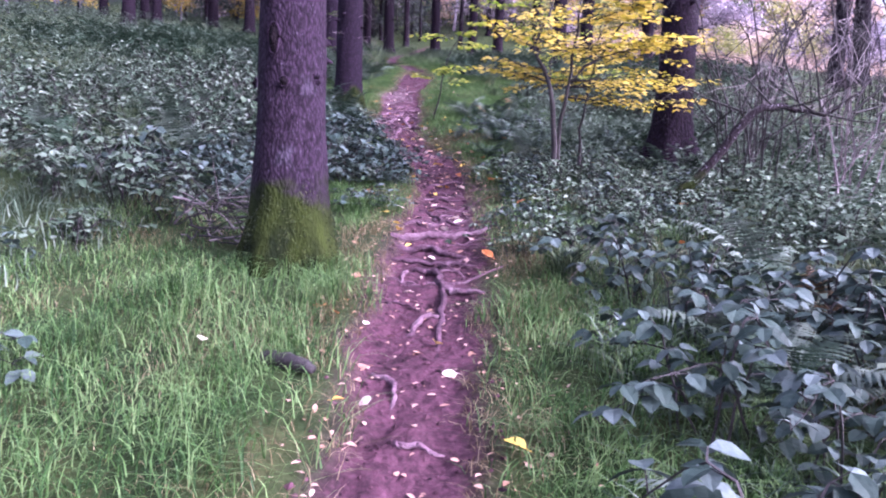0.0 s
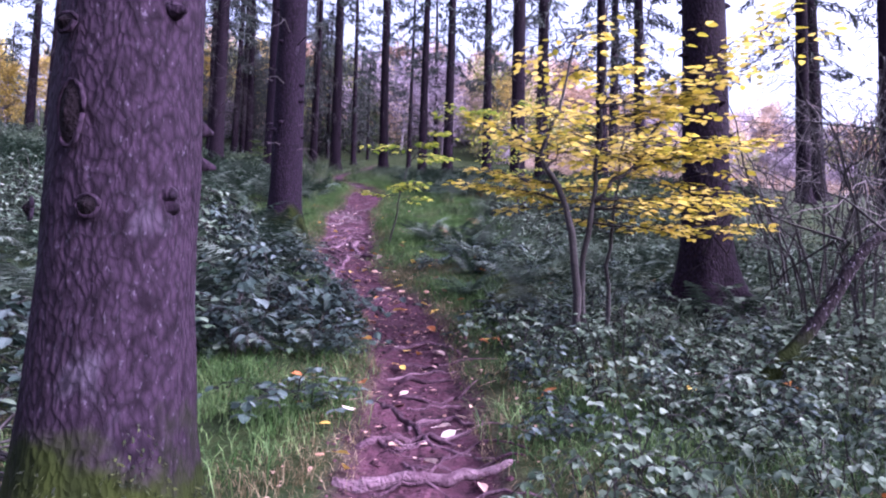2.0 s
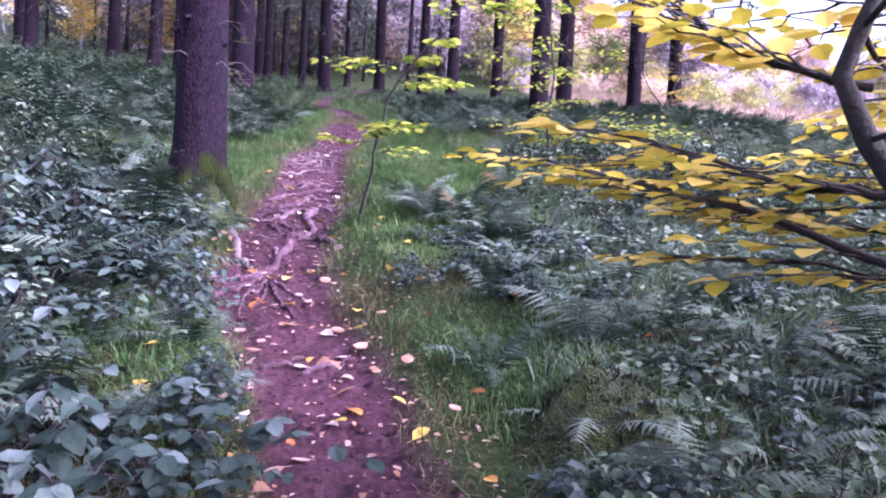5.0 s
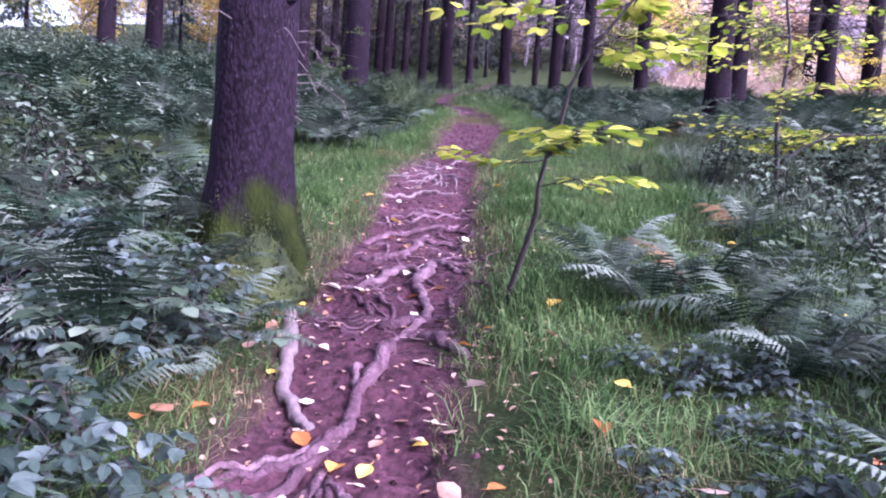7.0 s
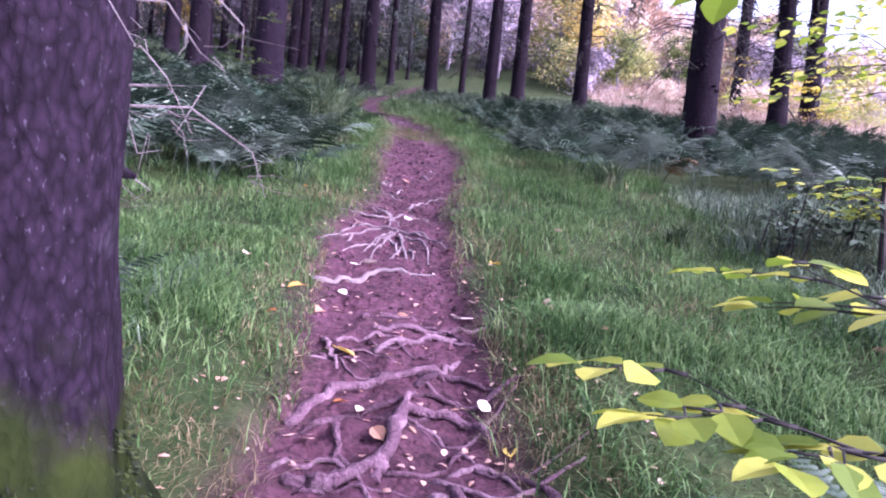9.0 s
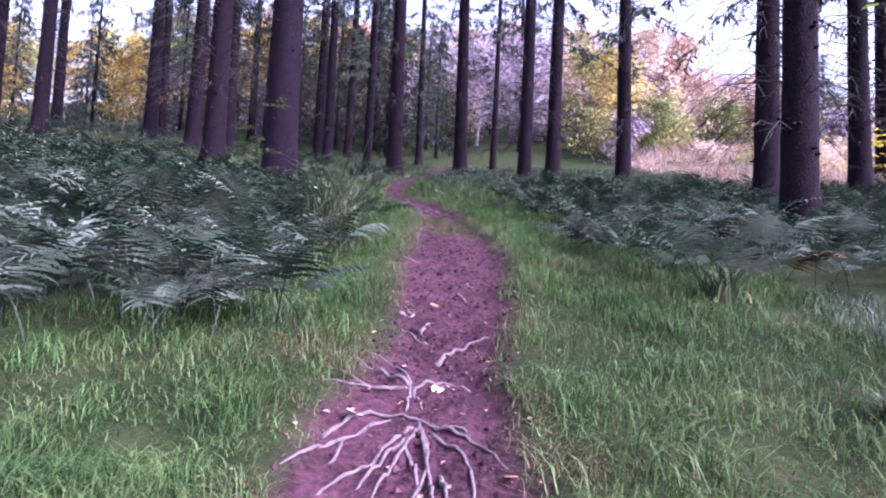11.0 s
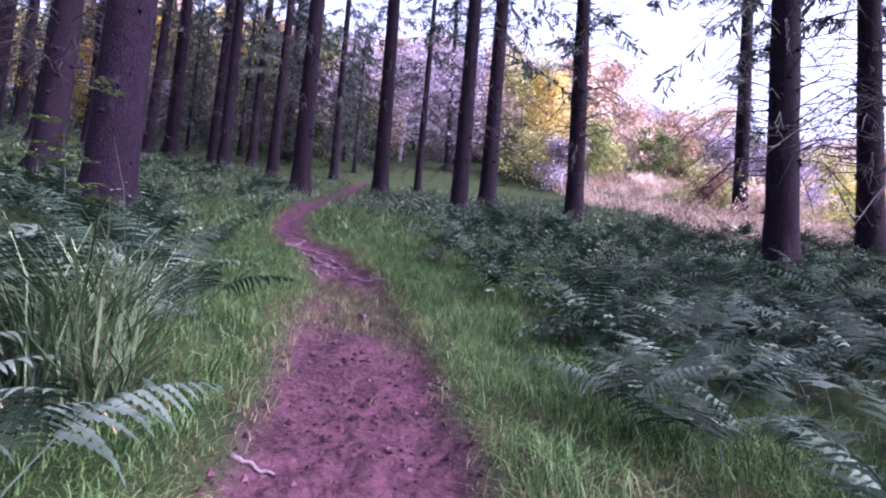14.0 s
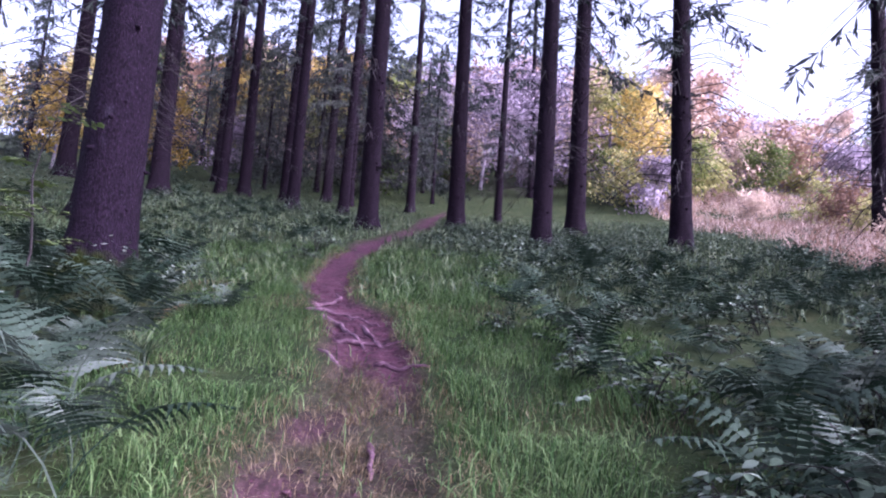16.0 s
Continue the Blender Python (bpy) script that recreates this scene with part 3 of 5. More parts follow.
def bough_tree(name, seed, height, limbs, spread, leaves, size, leaf_mat, bark_mat, label, far=True, trunk_r=0.16, low=0.3, category="tree", group=""):
    """Broadleaf tree: tapered trunk, limbs, twigs, and single leaves on the twigs."""
    random.seed(seed)
    tree = new(name)
    tagged(tree, label, category, group)
    v, f = [], []
    pts = curve_points([(0, 0, -0.3), (0.05 * height * random.uniform(-1, 1), 0.05 * height * random.uniform(-1, 1), height * 0.5), (0, 0, height)], 8, 0.02 * height)
    tube(v, f, pts, [trunk_r * (1 - 0.9 * i / 8) for i in range(9)], 7, 0.08)
    tips = []
    for i in range(limbs):
        t = random.uniform(low, 0.95)
        p = pts[min(8, int(t * 8))]
        a = random.uniform(0, 6.28)
        L = spread * (1.15 - 0.7 * t) * random.uniform(0.6, 1.2)
        e = p + Vector((math.cos(a) * L, math.sin(a) * L, L * random.uniform(0.05, 0.6)))
        lp = curve_points([p, p.lerp(e, 0.5) + rv(0.12 * L), e], 5, 0.03 * L)
        tube(v, f, lp, [trunk_r * 0.35 * (1 - 0.85 * k / 5) for k in range(6)], 4)
        tips += lp[2:]
        for j in range(4):
            q = lp[random.randint(1, 4)]
            w = q + rv(0.45 * L) + Vector((0, 0, 0.1 * L))
            tube(v, f, [q, q.lerp(w, 0.5) + rv(0.05 * L), w], [trunk_r * 0.12, trunk_r * 0.08, trunk_r * 0.03], 3)
            tips += [q.lerp(w, 0.5), w]
    link("trunk", v, f, bark_mat, tree, smooth_faces=True)
    v, f = [], []
    for i in range(leaves):
        c = random.choice(tips)
        p = c + rv(1) * spread * 0.16 * Vector((1, 1, 0.5)).length * 0.6
        d = rv(1) + Vector((0, 0, -0.2))
        if far:
            leaf4(v, f, p, d, rv(1) + Vector((0, 0, 0.8)), size * random.uniform(0.6, 1.3), size * 0.65)
        else:
            leaf(v, f, p, d, Vector((0, 0, 1)) + rv(0.5), size * random.uniform(0.6, 1.2), size * 0.6)
    if leaves:
        tagged(link("crown", v, f, leaf_mat, tree), kind="stuff")
    return tree


# autumn wood on the slope behind
woods = [
    bough_tree("beech_tree", 51, 11, 22, 4.4, 2600, 0.42, M_RUST, M_GREY, "rust-coloured autumn beech on the far slope", group="far autumn trees"),
    bough_tree("birch_tree", 52, 10, 22, 3.6, 2300, 0.36, M_GOLD, M_GREY, "golden autumn birch on the far slope", group="far autumn trees"),
    bough_tree("oak_tree", 53, 10, 22, 4.4, 2500, 0.40, M_GREENL, M_GREY, "fading green oak on the far slope", group="far autumn trees"),
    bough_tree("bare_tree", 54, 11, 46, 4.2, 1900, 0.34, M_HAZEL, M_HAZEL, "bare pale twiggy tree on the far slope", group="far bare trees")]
SLOPE = (
    (-1.5, 52, 3, 1.0), (1.5, 58, 0, 1.0), (-5.5, 56, 3, 1.05), (-9, 60, 3, 1.0), (4.5, 50, 1, .8), (8, 60, 0, 1.0), (12, 66, 0, 1.1), (7, 70, 3, 1.1), (16, 60, 2, .8), (20, 70, 2, 1.0),
    (25, 64, 3, .7), (30, 76, 2, .9), (24, 84, 0, 1.1), (14, 80, 0, 1.2), (3, 76, 0, 1.2), (-4, 72, 0, 1.2), (-12, 70, 2, 1.1), (-18, 62, 1, 1.0), (-24, 56, 1, .9), (-30, 50, 1, .9), (-34, 60, 2, 1.1),
    (-28, 68, 0, 1.1), (-40, 48, 1, 1.0), (-46, 56, 2, 1.1), (36, 70, 2, .7), (42, 64, 2, .6), (34, 56, 2, .55), (0, 88, 3, 1.2), (10, 92, 2, 1.2), (20, 96, 0, 1.2), (-10, 86, 0, 1.3), (-22, 80, 0, 1.2),
    (6.5, 48, 2, .55), (11, 50, 2, .5), (15, 46, 3, .5), (19, 50, 2, .5), (24, 46, 2, .42), (29, 50, 3, .45), (-7, 62, 0, .8), (-15, 52, 2, .8), (-3, 62, 3, 1.1), (30, 40, 2, .4), (37, 46, 2, .45), (-52, 40, 1, 1.0), (-36, 38, 2, .8))
random.seed(8)
for x, y, k, s in SLOPE:
    w = woods[k]
    t = w if w.location.length == 0 else copy_thing(w, Matrix())
    place(t, x, y, s * random.uniform(0.9, 1.1) * (0.62 if x > 12 else 0.85), random.uniform(0, 6.28))
for i in range(80):
    x, y = random.uniform(-45, 34), random.uniform(54, 112)
    k = random.choice((0, 3, 2, 1, 3, 0)) if x > -12 else random.choice((2, 1, 0, 2))
    place(copy_thing(woods[k], Matrix()), x, y, random.uniform(0.75, 1.25) * (0.55 if x > 10 else 0.75), random.uniform(0, 6.28))

thicket = [
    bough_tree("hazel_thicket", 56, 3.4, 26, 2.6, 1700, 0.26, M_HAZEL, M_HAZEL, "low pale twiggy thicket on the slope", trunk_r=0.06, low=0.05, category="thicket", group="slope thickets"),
    bough_tree("oak_thicket", 57, 3.4, 26, 2.6, 1700, 0.26, M_GREENL, M_GREY, "low fading green thicket on the slope", trunk_r=0.06, low=0.05, category="thicket", group="slope thickets"),
    bough_tree("beech_thicket", 58, 3.4, 26, 2.6, 1700, 0.26, M_RUST, M_GREY, "low rust-coloured thicket on the slope", trunk_r=0.06, low=0.05, category="thicket", group="slope thickets")]
for i in range(120):
    x, y = random.uniform(2, 50), random.uniform(46, 74)
    if i > 92:
        x, y = random.uniform(-30, 2), random.uniform(50, 70)
    k = thicket[i % 3]
    place(k if i < 3 else copy_thing(k, Matrix()), x, y, random.uniform(0.7, 1.3), random.uniform(0, 6.28))

for i in range(34):
    x, y = random.uniform(7, 32), random.uniform(33, 47)
    place(copy_thing(thicket[i % 3], Matrix()), x, y, random.uniform(0.35, 0.65), random.uniform(0, 6.28))

# young conifers that close the wood on the higher side
fir = new("young_spruce")
tagged(fir, "bushy dark green spruce in the far wood", "tree", "far conifers")
random.seed(61)
v, f = trunk_mesh(11, 0.14, 0.3, 0, 8)
link("trunk", v, f, M_BARK, fir, smooth_faces=True)
v, f = spruce_crown(11, 0.8, 2.6, 110, 0.9)
tagged(link("crown", v, f, M_NEEDLE, fir), kind="stuff")
random.seed(9)
FIRS = ((-17, 48), (-13, 54), (-21, 52), (-25, 47), (-9, 53), (-29, 43), (-32, 34), (-27, 41), (-16, 58), (-5, 66), (-35, 44), (-23, 61), (-38, 30), (16, 88), (32, 84), (-30, 28), (21, 58), (-11, 64), (-40, 22), (-33, 20), (26, 76), (12, 74), (-14, 47), (-10.5, 46.5), (-19, 50), (-7.5, 48), (-16, 44.5), (-22, 45), (-12, 50), (-24, 52), (-18.5, 55), (-28, 48))
for i, (x, y) in enumerate(FIRS):
    t = fir if i == 0 else copy_thing(fir, Matrix())
    place(t, x, y, random.uniform(0.6, 1.05) * (1.35 if i > 21 and x > -17 else 1.0), random.uniform(0, 6.28))

# ---- saplings and shrubs ----
def spray(verts, faces, tv, tf, p, d, L, n, size):
    """A flat beech spray: a zigzag twig with leaves on both sides."""
    d = d.normalized()
    side = d.cross(Vector((0, 0, 1))).normalized()
    q = p.copy()
    last = p.copy()
    for i in range(n):
        q = p + d * L * (i + 1) / n + side * 0.02 * (-1) ** i - Vector((0, 0, 0.12 * L * ((i + 1) / n) ** 2))
        tube(tv, tf, [last, q], [0.005 * (1 - 0.7 * i / n), 0.004 * (1 - 0.7 * (i + 1) / n)], 3)
        e = (d * 0.6 + side * (-1) ** i + Vector((0, 0, random.uniform(-0.3, 0.1)))).normalized()
        leaf(verts, faces, q, e, Vector((0, 0, 1)) + rv(0.35), size * random.uniform(0.75, 1.2), size * 0.7, 0.15, 0.15)
        last = q
    leaf(verts, faces, q, d, Vector((0, 0, 1)) + rv(0.3), size, size * 0.6)


def beech(name, x, y, stems, label, leaf_mat, size, per, sprays, low, category="sapling", keep=None, arms=()):
    """A young beech: crooked stems, side branches and layered leaf sprays."""
    tree = empty(name, x, y, label=label, category=category)
    lv, lf = [], []
    for ctrl, r in stems:
        tv, tf = [], []
        pts = curve_points(ctrl, 14, 0.015)
        tube(tv, tf, pts, [r * (1 - 0.8 * i / 14) for i in range(15)], 6, 0.1)
        top = len(pts) - 1
        for i in range(sprays):
            k = random.randint(int(low * top), top)
            a = random.uniform(0, 6.28)
            L = random.uniform(0.5, 1.0) * per
            d = Vector((math.cos(a), math.sin(a), random.uniform(0.0, 0.22)))
            e = pts[k] + d * L
            if keep is not None and x + e.x < keep:
                continue
            bp = curve_points([pts[k], pts[k].lerp(e, 0.5) + rv(0.06), e], 5, 0.01)
            tube(tv, tf, bp, [r * 0.22 * (1 - 0.7 * j / 5) for j in range(6)], 4)
            for j in range(1, 6):
                s = d.cross(Vector((0, 0, 1))) * random.choice((-1, 1))
                spray(lv, lf, tv, tf, bp[j], d * 0.7 + s * random.uniform(0.2, 0.9), L * random.uniform(0.35, 0.6), random.randint(4, 7), size)
        link("stem", tv, tf, M_TWIG, tree, smooth_faces=True)
    for a, b in arms:
        a, b = Vector(a), Vector(b)
        tv, tf = [], []
        d = (b - a).normalized()
        bp = curve_points([a, a.lerp(b, 0.5) + rv(0.05), b], 9, 0.012)
        tube(tv, tf, bp, [0.011 * (1 - 0.75 * j / 9) for j in range(10)], 4)
        for j in (1, 2, 3, 4, 5, 6, 7, 8, 9, 9):
            for side in (-1, 1):
                s = d.cross(Vector((0, 0, 1))) * side
                spray(lv, lf, tv, tf, bp[j], d * 0.8 + s * random.uniform(0.3, 0.9) + Vector((0, 0, random.uniform(-0.1, 0.12))), random.uniform(0.22, 0.42), random.randint(4, 6), size)
        link("branch", tv, tf, M_TWIG, tree, smooth_faces=True)
    tagged(link("foliage", lv, lf, leaf_mat, tree), kind="stuff")
    return tree


random.seed(71)
beech("yellow_beech_sapling", 0.95, 1.75, [
    ([(0.02, 0, -0.1), (0.0, 0, 0.45), (-0.02, 0, 0.9), (-0.13, 0.02, 1.27), (-0.25, 0.04, 1.52), (-0.19, 0.06, 1.70), (-0.07, 0.1, 2.0), (0.02, 0.14, 2.5)], 0.034),
    ([(0.08, 0.05, -0.1), (0.06, 0.05, 0.5), (0.08, 0.04, 0.85), (0.15, 0.03, 1.27), (0.17, 0.03, 1.58), (0.22, 0.06, 2.05), (0.26, 0.1, 2.9)], 0.030),
    ([(0.14, 0.03, 1.15), (0.28, 0.05, 1.30), (0.45, 0.1, 1.43), (0.62, 0.14, 1.75), (0.80, 0.2, 1.98), (1.10, 0.3, 2.3)], 0.020),
    ([(0.30, 0.3, -0.1), (0.32, 0.35, 0.8), (0.42, 0.45, 1.3), (0.50, 0.5, 2.1)], 0.020)],
    "many-stemmed young beech with yellow autumn leaves", M_YELLOW, 0.074, 0.85, 13, 0.45, keep=0.40,
    arms=[((-0.08, 0.02, 1.15), (-0.60, 0.88, 1.41)), ((-0.12, 0.05, 1.3), (-0.45, 0.40, 1.42)), ((0.1, 0.05, 1.0), (1.35, 0.45, 1.05)), ((0.15, 0.05, 1.1), (0.95, -0.15, 1.12)), ((0.2, 0.2, 1.2), (1.5, 0.9, 1.35)),
          ((0.16, 0.0, 1.5), (0.9, 0.1, 1.62)), ((-0.2, 0.05, 1.5), (-0.5, 0.3, 1.75)), ((0.2, 0.0, 1.75), (0.75, -0.1, 1.9)), ((0.1, 0.3, 1.3), (0.35, 1.0, 1.5)), ((0.45, 0.1, 1.43), (1.3, 0.2, 1.65))])
random.seed(72)
beech("thin_beech_sapling", -1.0, 6.84, [([(0, 0, -0.05), (0.10, -0.1, 0.4), (0.17, -0.2, 0.75), (0.32, -0.28, 1.25), (0.62, -0.35, 1.65), (1.0, -0.4, 1.95)], 0.019)],
      "thin crooked sapling with lime-yellow leaves at the path edge", M_LIME, 0.095, 0.65, 12, 0.42)
random.seed(73)
beech("young_beech", 1.40, 10.5, [([(0, 0, -0.05), (-0.05, 0, 0.7), (-0.02, 0, 1.7), (-0.25, 0, 2.9)], 0.030), ([(0, 0, 0.3), (0.5, 0.1, 0.6), (1.4, 0.2, 0.65)], 0.022)],
      "young beech with thinning lime-green leaves", M_LIME, 0.09, 1.0, 16, 0.3)
random.seed(74)
beech("leafy_sapling", -7.0, 19.2, [([(0, 0, -0.05), (0.1, 0, 0.6), (0.0, 0, 1.3), (0.2, 0, 2.0)], 0.018)], "slim green sapling beside the big spruce", M_GREENL, 0.08, 0.5, 8, 0.4)
random.seed(75)
beech("yellow_shrub", 8.2, 26.0, [([(0, 0, -0.1), (0.2, 0, 1.0), (0.6, 0, 2.4)], 0.04), ([(0, 0, 0), (-0.7, 0, 0.9), (-1.3, 0, 2.0)], 0.035)], "spreading shrub with yellow leaves", M_YELLOW, 0.11, 1.5, 9, 0.3, "shrub")
for sx, sy in ((-23.0, 38.0), (-19.5, 41.0), (-27.5, 34.0)):
    w = copy_thing(woods[1], Matrix())
    w.name = "yellow_birch"
    tagged(w, "low golden birch glowing between the trunks", "tree")
    place(w, sx, sy, 0.45, sx)


def bare_shrub(x, y, n, height, spread, material, label):
    """A leafless tangle of arching stems and side twigs."""
    ob = empty("bare_shrub", x, y, label=label, category="shrub")
    for i in range(n):
        v, f = [], []
        a = random.uniform(0, 6.28)
        h = height * random.uniform(0.5, 1.1)
        s = spread * random.uniform(0.4, 1.1)
        d = Vector((math.cos(a) * s, math.sin(a) * s, 0))
        b = rv(0.25)
        pts = curve_points([(b.x, b.y, -0.08), (b.x + d.x * 0.2, b.y + d.y * 0.2, h * 0.55), (b.x + d.x * 0.6, b.y + d.y * 0.6, h), (b.x + d.x, b.y + d.y, h * random.uniform(0.6, 1.1))], 10, 0.03)
        tube(v, f, pts, [0.014 * (1 - 0.8 * k / 10) for k in range(11)], 4)
        for j in range(9):
            q = pts[random.randint(3, 10)]
            e = rv(1).normalized() * random.uniform(0.2, 0.7)
            tube(v, f, [q, q + e * 0.5 + rv(0.05), q + e], [0.005, 0.004, 0.002], 3)
            for k in range(2):
                g = q + e * random.uniform(0.3, 0.9)
                tube(v, f, [g, g + rv(0.25)], [0.003, 0.0015], 3)
        link("stem", v, f, material, ob)
    return ob


random.seed(81)
SHRUB = "leafless tangled shrub with thin greyish stems"
for x, y, n, h, s in ((3.4, 3.2, 13, 2.2, 1.6), (4.8, 4.3, 12, 2.4, 1.6), (4.0, 1.9, 10, 1.7, 1.5), (3.1, 2.0, 8, 1.9, 1.2), (6.3, 5.8, 12, 2.4, 2.0), (7.5, 8.5, 12, 2.4, 2.0), (5.2, 7.5, 10, 2.0, 1.6)):
    bare_shrub(x, y, n, h, s, M_PALE if n == 10 else M_TWIG, SHRUB)

bough = empty("mossy_bough", 2.1, 1.3, label="fallen crooked bough with moss on its upper side", category="branch")
random.seed(82)
v, f = [], []
tube(v, f, curve_points([(-0.12, 0, -0.08), (0.12, 0.02, 0.18), (0.35, 0.05, 0.42), (0.75, 0.1, 0.95), (1.05, 0.2, 1.05), (1.5, 0.3, 1.0), (1.9, 0.4, 1.25)], 18, 0.015), [0.062 * (1 - 0.8 * i / 18) for i in range(19)], 8, 0.12)
tube(v, f, curve_points([(0.05, 0, 0.14), (0.4, 0.05, 0.20), (0.8, 0.1, 0.20)], 6, 0.01), [0.035 * (1 - 0.7 * i / 6) for i in range(7)], 6, 0.12)
link("limb", v, f, M_BOUGH, bough, smooth_faces=True)
v, f = [], []
for i in range(14):
    q = Vector((random.uniform(0.5, 1.8), 0.2, 1.0))
    e = rv(0.9) + Vector((0.2, 0, 0.3))
    tube(v, f, [q, q + e * 0.5 + rv(0.06), q + e], [0.012, 0.008, 0.002], 4)
tagged(link("twigwork", v, f, M_TWIG, bough), kind="stuff")

random.seed(83)
brush = empty("brushwood_pile", -1.52, -0.62, label="loose pile of thin dead branches against the trunk", category="branches")
for i in range(64):
    v, f = [], []
    a = rv(0.34)
    p = Vector((a.x, a.y * 0.8, 0.02 + 0.006 * i))
    d = Vector((random.uniform(-1, 1), random.uniform(-0.6, 0.6), random.uniform(-0.15, 0.35))).normalized()
    L = random.uniform(0.2, 0.6)
    tube(v, f, curve_points([p - d * L * 0.5, p + rv(0.06), p + d * L * 0.5 + Vector((0, 0, random.uniform(-0.05, 0.15)))], 6, 0.012), [random.uniform(0.005, 0.010) * (1 - 0.6 * k / 6) for k in range(7)], 4)
    link("branch", v, f, M_PALE if i % 3 == 0 else M_TWIG, brush)

logs = empty("rotten_log", -0.49, -2.38, label="short dark rotten piece of wood in the grass", category="wood")
v, f = [], []
tube(v, f, curve_points([(-0.16, 0.06, 0.02), (0, 0, 0.035), (0.15, -0.07, 0.02)], 8, 0.006), [0.02, 0.035, 0.04, 0.036, 0.04, 0.036, 0.038, 0.03, 0.018], 8, 0.2)
link("wood", v, f, M_TWIG, logs, smooth_faces=True)

# ---- roots across the path ----
def root(ctrl, r, material=M_ROOT, label="knotty exposed tree root crossing the earth path", name="tree_root", sink=0.45):
    n = max(6, 5 * len(ctrl))
    flat = curve_points([(x, y, 0) for x, y in ctrl], n, min(0.012, r * 0.45))
    pts = []
    for i, p in enumerate(flat):
        u = i / n
        up = r * (0.60 - sink * (abs(u - 0.5) * 2) ** 3 * 2.2) + 0.012 * noise.noise((p.x * 3, p.y * 3, 2))
        pts.append((p.x, p.y, gz(p.x, p.y) + up))
    v, f = [], []
    tube(v, f, pts, [r * (1.0 - 0.5 * i / n) * random.uniform(0.85, 1.15) for i in range(n + 1)], 9, 0.14)
    ob = link(name, v, f, material, None, smooth_faces=True)
    return tagged(ob, label, "root", "exposed path roots")


random.seed(91)
# the web of roots below the mossy spruce
WEB = (
    (.038, (-2.24, 6.75), (-2.02, 6.27), (-1.91, 6.0), (-1.76, 5.8), (-1.66, 5.75)), (.036, (-1.65, 7.8), (-1.61, 7.56), (-1.65, 7.41), (-1.57, 7.22), (-1.5, 7.08), (-1.49, 6.88), (-1.56, 6.5)),
    (.030, (-2.0, 7.26), (-1.9, 7.39), (-1.8, 7.55), (-1.71, 7.54), (-1.65, 7.41)), (.032, (-1.69, 6.72), (-1.55, 6.83), (-1.41, 6.99), (-1.25, 7.0)), (.034, (-1.42, 6.66), (-1.25, 6.47), (-1.1, 6.33)),
    (.030, (-2.2, 7.81), (-2.0, 7.84), (-1.87, 7.96), (-1.83, 8.29), (-1.59, 8.3), (-1.45, 8.14)), (.024, (-2.29, 8.1), (-2.16, 8.39), (-1.97, 8.49), (-1.76, 8.56), (-1.63, 8.7)),
    (.018, (-2.11, 8.2), (-2.04, 7.95)), (.017, (-2.25, 7.52), (-1.96, 7.51), (-1.84, 7.63)), (.016, (-2.25, 7.35), (-2.04, 7.42), (-1.93, 7.39)), (.018, (-1.86, 7.18), (-1.76, 7.08), (-1.69, 7.02), (-1.65, 6.77)))
WEB_FINE = (
    (.017, (-1.99, 7.14), (-1.85, 6.98), (-1.81, 6.91), (-1.87, 6.78)), (.015, (-1.43, 7.33), (-1.35, 7.12), (-1.31, 6.91)), (.020, (-1.61, 7.85), (-1.46, 7.62), (-1.32, 7.58)), (.015, (-1.44, 7.38), (-1.27, 7.39), (-1.14, 7.28)),
    (.014, (-2.32, 8.75), (-2.19, 8.53)), (.016, (-2.05, 8.71), (-1.65, 8.92)), (.018, (-1.82, 8.49), (-1.65, 8.56), (-1.44, 8.44)), (.020, (-1.88, 7.84), (-1.84, 8.15), (-1.82, 8.49)),
    (.014, (-2.3, 8.02), (-1.83, 8.4), (-1.5, 8.4)), (.016, (-2.1, 8.9), (-1.8, 8.95), (-1.5, 9.05)), (.014, (-2.2, 9.1), (-1.9, 9.2)), (.014, (-1.2, 7.7), (-1.35, 7.9), (-1.6, 8.0)))
# the fan of roots at the step below it
FAN = (
    (.034, (-1.56, 6.5), (-1.53, 6.2), (-1.54, 5.93), (-1.52, 5.70), (-1.60, 5.50), (-1.84, 5.25)), (.020, (-1.65, 6.24), (-1.56, 6.0), (-1.52, 5.8)), (.024, (-1.53, 5.66), (-1.59, 5.3), (-1.69, 4.95), (-1.78, 4.7)),
    (.016, (-1.5, 5.5), (-1.47, 5.2), (-1.57, 4.84)), (.015, (-1.46, 5.45), (-1.28, 5.05), (-1.13, 4.86), (-1.0, 4.72)), (.014, (-1.45, 5.4), (-1.27, 5.26), (-1.05, 5.0)), (.013, (-1.46, 5.4), (-1.38, 5.06), (-1.39, 4.85)),
    (.022, (-1.52, 5.7), (-1.6, 5.54), (-1.76, 5.41), (-1.9, 5.16)), (.013, (-1.6, 5.4), (-1.8, 5.0), (-1.85, 4.8)), (.012, (-1.5, 5.5), (-1.52, 5.1), (-1.45, 4.75)))
